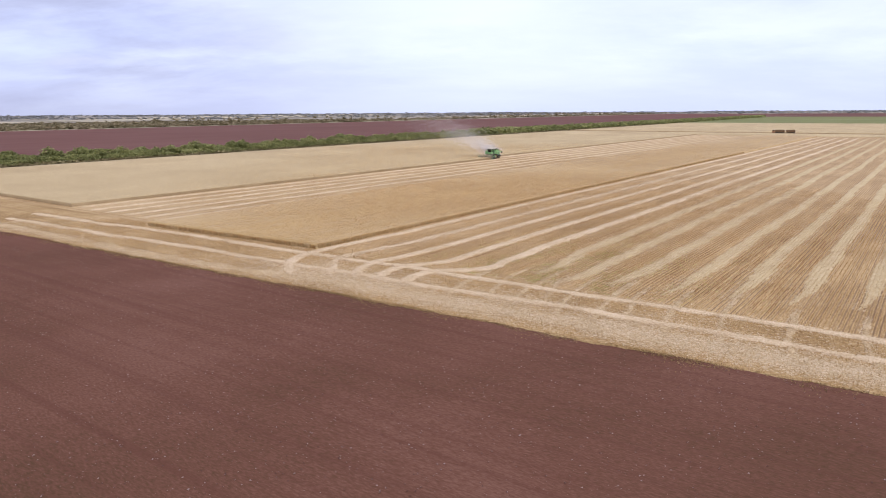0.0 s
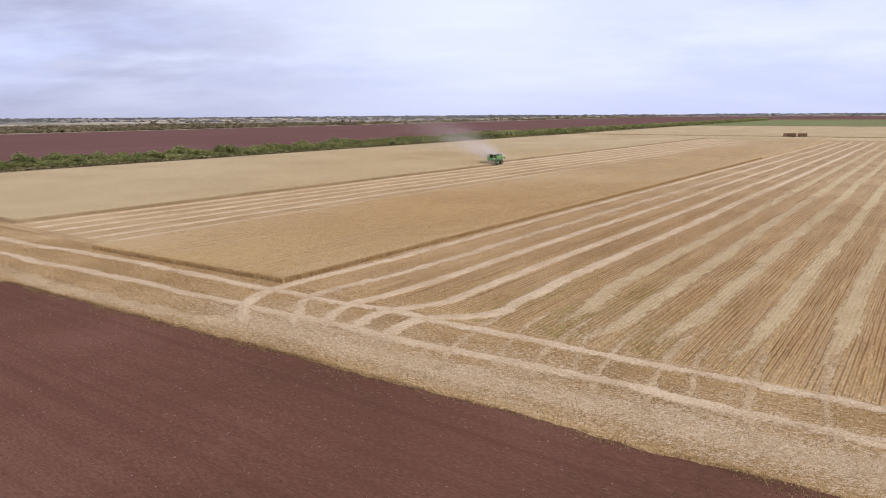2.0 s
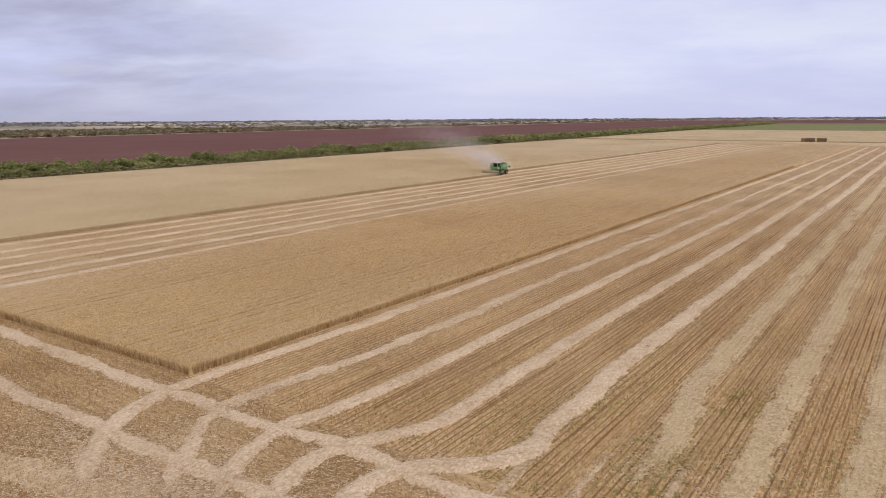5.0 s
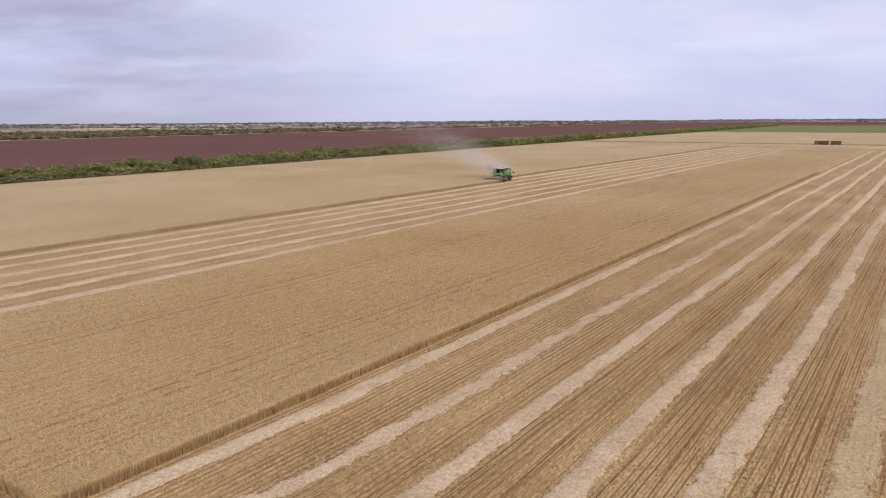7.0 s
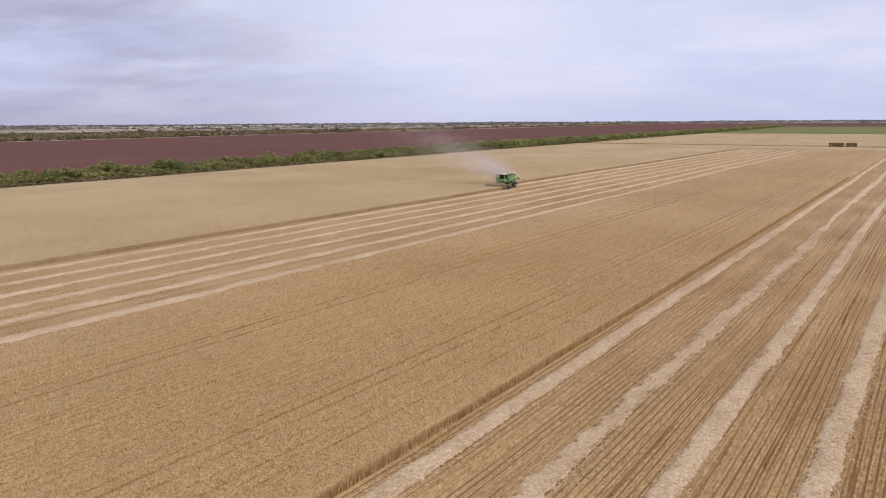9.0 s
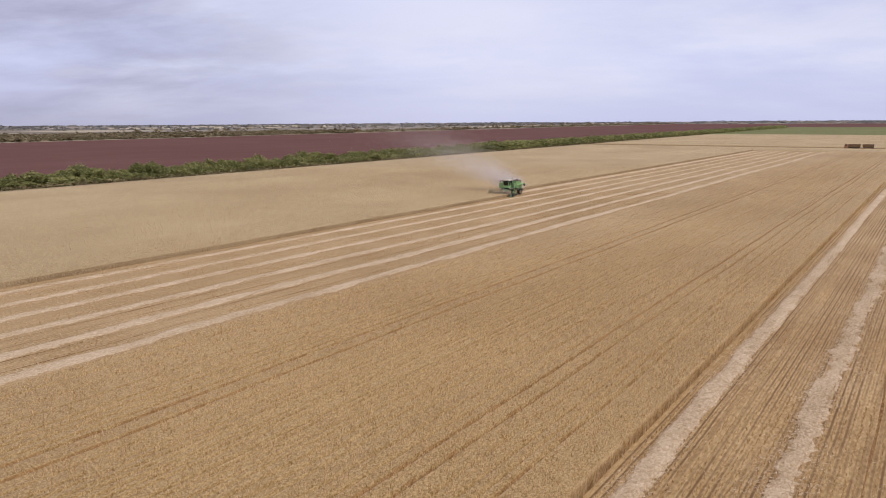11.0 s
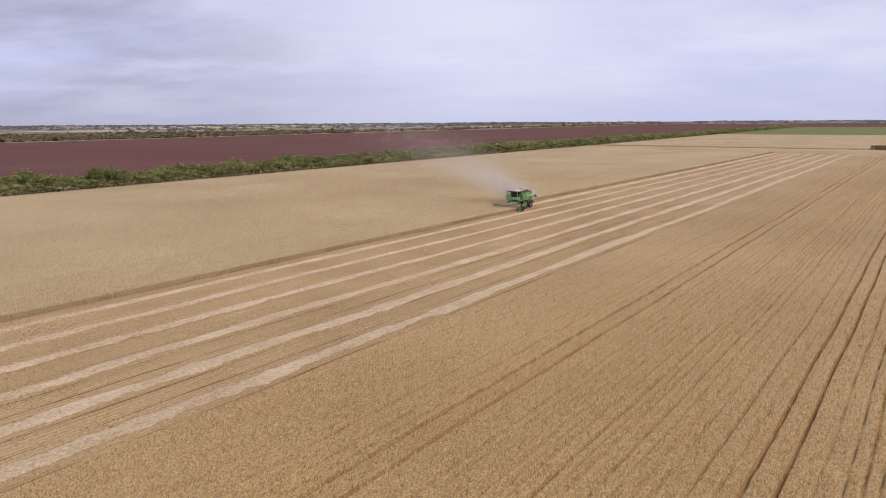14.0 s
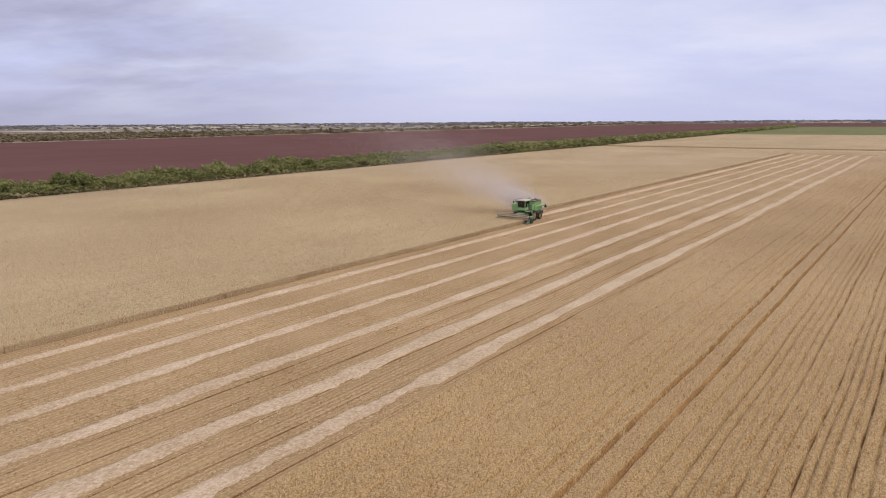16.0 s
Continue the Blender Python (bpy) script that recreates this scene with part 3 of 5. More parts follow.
def strew(line, side, width, per_metre, reach, seed, height=0.02, base=0.05):
    """Single stalks of straw that stick out of a windrow and lie round it; reach: the stretch of the plan (y) to be strewn."""
    g = np.random.default_rng(seed)
    keep = line[(line[:, 1] > reach[0]) & (line[:, 1] < reach[1]) & (np.abs(line[:, 0]) < 70)]
    ks = side[(line[:, 1] > reach[0]) & (line[:, 1] < reach[1]) & (np.abs(line[:, 0]) < 70)]
    if len(keep) < 3:
        return
    n = int(len(keep) * 0.17 * per_metre * 1.8)
    i = g.integers(0, len(keep), n)
    off = g.normal(0, 0.44, n) * width * (0.8 + 0.35 * np.sin(i * 0.061) + 0.2 * np.sin(i * 0.33))
    x = keep[i, 0] + ks[i, 0] * off + g.uniform(-0.3, 0.3, n)
    y = keep[i, 1] + ks[i, 1] * off + g.uniform(-0.3, 0.3, n)
    z = base + 0.02 + height * np.exp(-(off / (0.4 * width)) ** 2) * g.uniform(0.7, 1.05, n)
    add_bits(x, y, z, g, 0.12, 0.013)


def add_bits(x, y, z, g, long, thick, aim=None):
    """Stalks of straw at the given places; none lie beyond the edge of the ploughed soil."""
    u = (x - B0.x) * B_ROW.x + (y - B0.y) * B_ROW.y
    v = (x - B0.x) * B_SIDE.x + (y - B0.y) * B_SIDE.y
    on = u > -14.0 + 0.045 * v + 0.2 * np.sin(v * 1.7) * np.sin(v * 0.45) - np.abs(g.normal(0, 0.12, len(x)))
    x, y, z = x[on], y[on], z[on]
    n = len(x)
    a, tilt = g.uniform(0, 6.28, n) if aim is None else g.normal(aim, 0.55, n), g.uniform(-0.05, 0.22, n)
    half = g.uniform(0.5, 1.2, n) * long
    c, s = np.cos(a) * half, np.sin(a) * half
    w = g.uniform(0.6, 1.3, n) * thick
    p = np.stack([x, y, z], 1)
    e1 = p + np.stack([c, s, tilt * half], 1)
    e2 = p - np.stack([c, s, tilt * half * 0.3], 1)
    k = np.stack([-np.sin(a) * w, np.cos(a) * w, np.abs(w) * 0.6], 1)
    BITS.append(np.stack([e1, e2 + k, e2 - k], 1))


B_ROWS = [1.5, 7.0, 11.9, 17.3, 22.3, 27.3, 32.1, 36.8, 42.0] + [46.9 + 4.9 * k for k in range(11)]
# foot of each row: how it bends into the headland (u, v)
ARCS = {
    0: [(-11.2, 8.2), (-9.9, 6.2), (-8.1, 3.9), (-5.9, 2.2), (-3.8, 1.4), (-1.4, 1.0), (3.8, 1.1), (9, 1.4)],
    1: [(-9.2, 11.8), (-7.4, 9.8), (-5.4, 7.9), (-3.6, 6.6), (-1.6, 5.9), (1.4, 6.2), (5.5, 6.6), (12, 7.0)],
    2: [(-8.4, 14.0), (-7.0, 12.9), (-5.4, 11.7), (-3.1, 11.2), (-1.3, 10.7), (0.0, 11.2), (5.0, 11.8), (10, 11.9)],
    3: [(-7.8, 16.7), (-6.6, 15.9), (-5.0, 15.0), (-3.1, 14.6), (-0.6, 15.2), (1.4, 16.4), (3.6, 17.5), (10, 17.2)],
    4: [(-8.0, 19.8), (-6.8, 19.1), (-5.3, 18.5), (-3.2, 18.3), (-1.7, 18.8), (-0.1, 19.9), (1.3, 22.0), (3.9, 23.1), (7.0, 22.5), (12, 22.5)],
    5: [(3.6, 28.2), (6.0, 28.4), (9.0, 28.5), (13, 28.0)],
    6: [(0.8, 31.2), (1.8, 31.5), (3.2, 32.0), (6.2, 32.5), (11, 32.3)],
    7: [(3.0, 36.1), (5.0, 36.2), (7.3, 36.4), (10.6, 36.9)],
    8: [(2.6, 41.2), (4.5, 41.5), (7.5, 41.9), (12, 41.9)],
}
for k, v in enumerate(B_ROWS):
    near = k < 5
    pts = [at_b(*p) for p in ARCS.get(k, [(4.5 + 1.3 * ((k * 7) % 3), v - 0.5), (11, v)])]
    pts += [at_b(u, v + 0.12 * math.sin(u * 0.07 + k)) for u in range(16, int(FAR_U) - 4, 10)]
    w = (1.35, 1.3, 1.3, 1.4, 1.6)[k] if near else 1.8
    label = "heaped pale straw windrow, narrow and bright, on stubble" if near else "flattened wide band of chopped pale straw on stubble"
    line, side = windrow(pts, w, (0.08 if k == 1 else 0.16) if near else 0.06, label, 0.17 if k < 8 else 0.3 if k < 12 else 2.0, (0.55 if k == 1 else 0.2) if near else 0.3, 100 + k, fade=16 if near else 36, edge=0.8, mat=STRAW if near else DULL_STRAW)
    strew(line, side, w * (1.5 if k == 1 else 0.9 if near else 1.05), 120, (40, 190), 200 + k, (0.08 if k == 1 else 0.16) if near else 0.05)

# faint curved lines of straw that cross the headland: place, reach towards the soil, width
for k, (v, low, w) in enumerate(((23.9, -9.5, 0.5), (26.8, -7.0, 0.35), (30.4, -10.5, 0.55), (32.0, -6.5, 0.35), (34.6, -9.0, 0.4), (38.2, -10.5, 0.5), (40.0, -7.5, 0.35), (43.6, -10.0, 0.6), (47.5, -8.5, 0.4), (52.6, -10.5, 0.55), (57.5, -9.0, 0.45))):
    bend = 0.8 + 0.3 * math.sin(3.1 * k)
    pts = [at_b(low, v + 3.0 * bend), at_b(low + 2.2, v + 1.4 * bend), at_b(low + 5.5, v + 0.3), at_b(0.5, v - 0.3), at_b(4.5 + (k % 3), v - 0.5)]
    line, side = windrow(pts, 1.1 * w, 0.03, "thin trodden line of straw across the headland", 0.17, 0.6, 170 + k, "trodden straw lines", 12, 0.07, 1.0, TRODDEN)
    strew(line, side, w, 45, (30, 120), 700 + k, 0.03, 0.07)
for k, v in enumerate([2.8, 7.8, 12.7, 17.8, 23.0, 28.0]):
    start = (to_b(at_a(0, v))[0]) / 0.999
    pts = [at_a(u, v + 0.15 * math.sin(u * 0.06 + k)) for u in np.arange(-start + 1.5, 272, 6)]
    line, side = windrow(pts, 0.9 + 0.15 * k, 0.17 - 0.02 * k, "pale straw windrow on the stubble strip", 0.3, 0.4, 300 + k, base=0.115, edge=0.75, mat=STRAW)
    strew(line, side, 0.9 + 0.2 * k, 95, (85, 180), 400 + k, 0.17 - 0.02 * k, 0.115)
line, side = windrow([at_a(u, -2.3) for u in np.arange(COMBINE_U + 9, 272, 6)], 1.3, 0.3, "fresh pale straw windrow behind the combine", 0.6, 0.2, 320, base=0.1)
# three long swaths along the headland: places (v) and distances (u) of each
SWATHS = (((-62, -41, -30, -19, -9, -1.5, 5.6, 11, 16, 21, 30, 37, 45, 90), (-5.6, -4.7, -3.5, -3.0, -2.9, -2.6, -2.4, -1.8, -1.4, -1.6, -1.5, -1.1, -0.9, -0.2), 1.25, 0.12),
          ((-60, -29, -20, -10, -1.5, 3.7, 12, 19, 25, 31, 36, 41, 90), (-10.5, -9.2, -8.3, -7.9, -7.8, -7.5, -7.0, -6.8, -6.6, -5.9, -5.6, -5.7, -4.6), 1.25, 0.1),
          ((-75, -18, -9, -1, 5, 10, 15, 28, 37, 90), (-14.4, -13.6, -13.2, -12.7, -11.7, -11.1, -10.4, -9.9, -9.5, -8.6), 2.3, 0.028))
for k, (vs, us, w, h) in enumerate(SWATHS):
    pts = [at_b(float(np.interp(v, vs, us)) + 0.15 * math.sin(v * 0.5 + k), v) for v in np.arange(vs[0], vs[-1], 2.5)]
    line, side = windrow(pts, w, h, "trodden pale straw windrow along the headland", 0.17, 0.35, 500 + k, mat=TRODDEN if k == 2 else STRAW)
    strew(line, side, (1.4, 1.5, 2.8)[k], (90, 90, 130)[k], (30, 110), 520 + k, h)


def strew_headland():
    """Loose chopped straw over the headland, thick where the machine turned."""
    g = np.random.default_rng(9)
    n = 400000
    v = g.uniform(-48, 62, n)
    u = g.uniform(-14.2, 1.5, n)
    patch = wave_noise(u * 1.0, v * 0.45, 0.9, 51) + 0.5 * wave_noise(u, v * 0.5, 2.3, 52)
    turn = 1 / (1 + np.exp(-(v - 3) / 3.5))
    dens = 0.03 + 1.0 * np.exp(-((u + 9.7) / 2.3) ** 2) * turn * np.clip(0.75 + 0.5 * patch, 0.1, 1.3)
    dens = dens + 0.22 * turn * np.exp(-((u + 6) / 3.5) ** 2) * np.clip(0.4 + 0.8 * patch, 0, 1.2) + (0.12 + 0.28 * (1 - turn)) * np.exp(-((u + 13.0) / 0.8) ** 2) * np.clip(0.6 + 0.5 * patch, 0.1, 1)
    keep = g.uniform(0, 1, n) < dens
    u, v = u[keep] + 0.045 * v[keep] * np.clip(-u[keep] / 13.9, 0, 1) ** 3, v[keep]
    x, y = B0.x + B_ROW.x * u + B_SIDE.x * v, B0.y + B_ROW.y * u + B_SIDE.y * v
    add_bits(x, y, g.uniform(0.06, 0.1, len(x)), g, 0.14, 0.014, HEAD_TURN + 0.25)


strew_headland()
tagged(new("loose_straw", tri_mesh("loose_straw", np.concatenate(BITS), STRAW_BIT)), "loose pale straw stalks strewn over stubble and windrows", "straw", kind="stuff")


def spikes(x, y, z0, h, w, g, blades, lean):
    """Upright narrow triangles in clumps, as a loose triangle array."""
    out = []
    for b in range(blades):
        a = g.uniform(0, 6.28, len(x))
        c, s = np.cos(a), np.sin(a)
        r = w * g.uniform(0.2, 1.0, len(x))
        bx, by = x + c * r, y + s * r
        hh = h * g.uniform(0.75, 1.2, len(x))
        lx, ly = g.normal(0, lean, len(x)), g.normal(0, lean, len(x))
        k = 0.5 * w
        out.append(np.stack([np.stack([bx + s * k, by - c * k, z0], 1), np.stack([bx - s * k, by + c * k, z0], 1), np.stack([bx + lx, by + ly, z0 + hh], 1)], 1))
    return np.concatenate(out)


def build_wheat_ears():
    """Tufts of ears that rise from the near parts of the crop."""
    g = np.random.default_rng(17)
    parts = []
    for (x0, x1, y0, y1, n, w) in ((-45, 60, 62, 178, 700000, 0.045), (-75, 140, 100, 340, 300000, 0.075)):
        x, y = g.uniform(x0, x1, n), g.uniform(y0, y1, n)
        u = (x - B0.x) * B_ROW.x + (y - B0.y) * B_ROW.y
        v = (x - B0.x) * B_SIDE.x + (y - B0.y) * B_SIDE.y
        # most ears stand in the drilled rows
        v = np.round(v / 0.32) * 0.32 + g.normal(0, 0.05, n) + 0.05 * np.sin(u * 0.11)
        x, y = B0.x + B_ROW.x * u + B_SIDE.x * v, B0.y + B_ROW.y * u + B_SIDE.y * v
        va = (x - A0.x) * A_SIDE.x + (y - A0.y) * A_SIDE.y
        ua = (x - A0.x) * A_ROW.x + (y - A0.y) * A_ROW.y
        inside = ((v < EDGE_V - 0.02) & (va > A_SOUTH_V + 0.05) & (u > 0.25 + 0.055 * v)) | ((va < np.where(ua > COMBINE_U, A_HEAD_V, A_EDGE_V) - 0.05) & (u > 2))
        x, y = x[inside], y[inside]
        z = crop_height(x, y)
        edge = np.minimum(np.minimum(x - x0, x1 - x) / 45, np.minimum(np.maximum((y - 45) / 75, 0.5), (y1 - y) / 45))
        keep = (z > 0.55) & (g.uniform(0, 1, len(z)) < edge)
        parts.append(spikes(x[keep], y[keep], z[keep] - 0.18, 0.34, w * 0.8, g, 2, 0.1))
    tagged(new("wheat_ears", tri_mesh("wheat_ears", np.concatenate(parts), WHEAT_EAR)), "bristling ripe golden ears on the standing wheat", "wheat", kind="stuff")


build_wheat_ears()


def build_wheat_stems():
    """Stems along the open faces of the standing crop."""
    g = np.random.default_rng(27)
    parts = []

    def face(u, v, origin, row, side, w):
        x, y = origin.x + row.x * u + side.x * v, origin.y + row.y * u + side.y * v
        parts.append(spikes(x, y, np.full(len(u), 0.02), 0.64, w, g, 1, 0.07))

    n = 26000
    face(0.2 + 220 * g.uniform(0, 1, n) ** 1.5, EDGE_V + 0.24 - np.abs(g.normal(0, 0.07, n)), B0, B_ROW, B_SIDE, 0.05)
    n = 6000
    v = EDGE_V - g.uniform(0, 33.5, n)
    face(-0.04 + 0.055 * v + np.abs(g.normal(0, 0.07, n)), v, B0, B_ROW, B_SIDE, 0.05)
    n = 16000
    tagged(new("wheat_stems", tri_mesh("wheat_stems", np.concatenate(parts), WHEAT_FACE)), "close golden stems along the cut edge of the wheat", "wheat", kind="stuff")
    parts.clear()
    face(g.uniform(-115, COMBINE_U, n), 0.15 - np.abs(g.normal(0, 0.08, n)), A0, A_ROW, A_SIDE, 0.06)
    tagged(new("wheat_stems", tri_mesh("wheat_stems", np.concatenate(parts), SHADED_STEMS)), "golden stems with painted shade along the strip that the combine works on", "wheat", kind="stuff")


build_wheat_stems()


def build_stubble_stalks():
    """Cut stalks in drilled rows: along the field on B and A, along the edge on the headland."""
    g = np.random.default_rng(18)
    lead = -B0.dot(B_SIDE) - 0.19
    rows = np.arange(0.4 + (lead - 0.4) % 0.38, 62, 0.38)
    u, v = np.meshgrid(np.arange(0.2, 120, 0.12), rows, indexing="ij")
    u, v = u.ravel(), v.ravel()
    keep = g.uniform(0, 1, len(u)) < (0.8 + 0.2 * np.sin(v * 1.3 + 0.4 * np.sin(u * 0.05))) * np.clip((122 - u) / 60, 0, 1)
    u, v = u[keep] + g.uniform(-0.07, 0.07, keep.sum()), v[keep] + g.normal(0, 0.035, keep.sum())
    hu, hv = np.meshgrid(np.arange(-14.2, -0.2, 0.4), np.arange(-45, 62, 0.13), indexing="ij")
    hu, hv = hu.ravel(), hv.ravel() + g.uniform(-0.1, 0.1, hv.size)
    hu = hu + 0.045 * hv * np.clip(-hu / 13.9, 0, 1) ** 3 + g.normal(0, 0.13, hu.size)
    u, v = np.concatenate([u, hu]), np.concatenate([v, hv])
    x, y = B0.x + B_ROW.x * u + B_SIDE.x * v, B0.y + B_ROW.y * u + B_SIDE.y * v
    ok = (y < 175) & (y > 30) & (x < 75)
    x, y = x[ok], y[ok]
    a = spikes(x, y, np.full(len(x), 0.03), 0.15, 0.055, g, 2, 0.05)
    n = 65000
    u, v = g.uniform(-115, 40, n), g.uniform(0.3, 31.4, n)
    v = np.round(v / 0.45) * 0.45 + g.normal(0, 0.05, n)
    x, y = A0.x + A_ROW.x * u + A_SIDE.x * v, A0.y + A_ROW.y * u + A_SIDE.y * v
    b = spikes(x, y, np.full(n, 0.06), 0.11, 0.06, g, 2, 0.05)
    tagged(new("stubble_stalks", tri_mesh("stubble_stalks", np.concatenate([a, b]), STUBBLE_STALK)), "short cut golden stalks in drilled rows", "stubble", kind="stuff")


build_stubble_stalks()


def build_fringe():
    """Sparse dark olive stubble and weeds that run out onto the soil."""
    g = np.random.default_rng(37)
    n = 9000
    v = g.uniform(-45, 62, n)
    u = -14.05 - np.abs(g.normal(0, 0.5, n)) * (1 + 0.6 * np.sin(v * 0.7 + np.sin(v * 0.23))) + 0.045 * v
    x, y = B0.x + B_ROW.x * u + B_SIDE.x * v, B0.y + B_ROW.y * u + B_SIDE.y * v
    tagged(new("edge_weeds", tri_mesh("edge_weeds", spikes(x, y, np.full(n, -0.02), 0.09, 0.04, g, 2, 0.06), FRINGE)), "dark olive stubble and weeds along the soil's edge", "weeds", kind="stuff")


build_fringe()


def build_weeds():
    """Low green weeds among the stubble near the headland."""
    g = np.random.default_rng(29)
    n = 6000
    u, v = np.abs(g.normal(5, 14, n)), g.normal(29, 7, n)
    keep = (v > 4) & (v < 62) & (g.uniform(0, 1, n) < 0.5 + 0.5 * np.sin(v * 0.9 + np.sin(u * 0.3)))
    u, v = u[keep], v[keep]
    x, y = B0.x + B_ROW.x * u + B_SIDE.x * v, B0.y + B_ROW.y * u + B_SIDE.y * v
    tagged(new("weeds", tri_mesh("weeds", spikes(x, y, np.full(len(x), 0.05), 0.07, 0.1, g, 3, 0.16), WEED)), "sparse low green weeds in the stubble", "weeds", kind="stuff")


build_weeds()


def build_clods():
    g = np.random.default_rng(19)
    n = 22000
    u, v = -14.6 - 48 * g.uniform(0, 1, n) ** 1.1, g.uniform(-38, 62, n)
    u = u + 0.045 * v
    x, y = B0.x + B_ROW.x * u + B_SIDE.x * v, B0.y + B_ROW.y * u + B_SIDE.y * v
    r = 0.02 + 0.05 * g.uniform(0, 1, n) ** 3
    base = np.array([(1, 0, 0), (-0.3, 0.95, 0), (-0.8, -0.6, 0), (0.1, 0.1, 0.75)])
    faces = [(0, 1, 3), (1, 2, 3), (2, 0, 3)]
    turn = g.uniform(0, 6.28, n)
    c, s = np.cos(turn), np.sin(turn)
    pts = np.zeros((n, 4, 3))
    for i in range(4):
        q = base[i] * g.uniform(0.7, 1.3, (n, 3))
        pts[:, i, 0] = x + r * (q[:, 0] * c - q[:, 1] * s)
        pts[:, i, 1] = y + r * (q[:, 0] * s + q[:, 1] * c)
        pts[:, i, 2] = 0.0 + r * q[:, 2]
    tris = np.concatenate([pts[:, f] for f in faces])
    tagged(new("soil_clods", tri_mesh("soil_clods", tris, CLOD)), "small dry brown clods scattered on ploughed soil", "soil", kind="stuff")


build_clods()


# ---- bushes ----
def part(name, me, parent, label=""):
    ob = new(name, me)
    ob.parent = parent
    return tagged(ob, label) if label else ob


def leaf_cloud(g, lumps, leaves, size):
    """Loose leaf triangles on the skins of several lumps (x, y, z, rx, rz)."""
    out = []
    for (x, y, z, r, rz) in lumps:
        d = g.normal(0, 1, (leaves, 3))
        d /= np.linalg.norm(d, axis=1)[:, None]
        d[:, 2] = np.where(d[:, 2] < -0.55, -d[:, 2], d[:, 2])
        rr = (0.68 + 0.62 * g.uniform(0, 1, leaves) ** 1.6)[:, None]
        c = np.array([x, y, z]) + d * rr * np.array([r, r, rz])
        s = size * g.uniform(0.6, 1.5, leaves)[:, None]
        t1 = np.cross(d, g.normal(0, 1, (leaves, 3)))
        t1 /= np.linalg.norm(t1, axis=1)[:, None]
        t2 = np.cross(d, t1) + 1.3 * d * g.normal(0, 1, (leaves, 1))
        out.append(np.stack([c + t1 * s, c - t1 * s * 0.6 + t2 * s * 0.8, c - t1 * s * 0.5 - t2 * s * 0.8], 1))
    return np.concatenate(out)


def trunk_mesh(g, height, spread):
    vs, fs = [], []
    for _ in range(g.integers(3, 5)):
        a, k = g.uniform(0, 6.28), g.uniform(0.4, 1.0)
        p0, p1 = np.array([0.15 * math.cos(a), 0.15 * math.sin(a), -0.1]), np.array([math.cos(a) * spread * k, math.sin(a) * spread * k, height * g.uniform(0.6, 0.85)])
        mid = (p0 + p1) / 2 + g.normal(0, 0.12, 3)
        o = len(vs)
        for p, r in ((p0, 0.11), (mid, 0.075), (p1, 0.03)):
            for j in range(5):
                b = j * 1.2566
                vs.append(p + np.array([math.cos(b) * r, math.sin(b) * r, 0]))
        for i in (0, 5):
            for j in range(5):
                fs.append((o + i + j, o + i + (j + 1) % 5, o + i + 5 + (j + 1) % 5, o + i + 5 + j))
    return mesh_of("trunk", vs, fs, BARK)


def make_bush(seed, height, wide):
    g = np.random.default_rng(seed)
    ob = new("bush")
    lumps = []
    for _ in range(9):
        a, r = g.uniform(0, 6.28), wide * math.sqrt(g.uniform(0, 1)) * 0.62
        z = height * g.uniform(0.28, 0.78) * (1 - 0.25 * r / wide)
        lumps.append((r * math.cos(a), r * math.sin(a), z, wide * g.uniform(0.26, 0.42), height * g.uniform(0.17, 0.27)))
    part("trunk", trunk_mesh(g, height, wide * 0.5), ob)
    part("crown", tri_mesh("crown", leaf_cloud(g, lumps, 128, 0.2), LEAF), ob)
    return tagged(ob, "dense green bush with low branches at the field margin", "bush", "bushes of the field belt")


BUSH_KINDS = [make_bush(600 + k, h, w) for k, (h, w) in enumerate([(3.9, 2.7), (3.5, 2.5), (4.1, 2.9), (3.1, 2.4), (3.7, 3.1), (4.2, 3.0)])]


def belt_v(u):
    return belt_edge(u) - 3.5


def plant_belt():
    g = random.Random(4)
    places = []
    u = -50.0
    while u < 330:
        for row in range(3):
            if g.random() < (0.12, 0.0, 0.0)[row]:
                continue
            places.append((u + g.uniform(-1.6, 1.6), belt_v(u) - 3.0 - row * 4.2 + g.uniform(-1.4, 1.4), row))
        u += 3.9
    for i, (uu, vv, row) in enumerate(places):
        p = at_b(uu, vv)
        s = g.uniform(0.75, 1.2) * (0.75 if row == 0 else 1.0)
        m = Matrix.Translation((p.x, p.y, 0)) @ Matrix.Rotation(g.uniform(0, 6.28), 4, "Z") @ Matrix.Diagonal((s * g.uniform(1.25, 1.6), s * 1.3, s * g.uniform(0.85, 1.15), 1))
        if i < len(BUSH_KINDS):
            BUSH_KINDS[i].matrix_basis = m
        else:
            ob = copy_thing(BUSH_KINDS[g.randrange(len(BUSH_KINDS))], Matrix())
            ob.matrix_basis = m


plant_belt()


def clump_tris(x, y, h, w, g, n, size):
    """Far scrub: for each place a heap of leafy triangles, as loose triangles."""
    m = len(x)
    d = g.normal(0, 1, (m, n, 3))
    d /= np.linalg.norm(d, axis=2)[..., None]
    d[..., 2] = np.abs(d[..., 2])
    c = np.stack([x, y, h * 0.25], 1)[:, None] + d * np.stack([w, w, h * 0.72], 1)[:, None] * g.uniform(0.6, 1.1, (m, n, 1))
    s = (size * w)[:, None, None] * g.uniform(0.6, 1.4, (m, n, 1))
    a = g.normal(0, 1, (m, n, 3)) * s * np.array([1, 1, 0.45])
    b = g.normal(0, 1, (m, n, 3)) * s * np.array([1, 1, 0.45])
    return np.stack([c + a, c + b, c - (a + b) * 0.6], 2).reshape(-1, 3, 3)


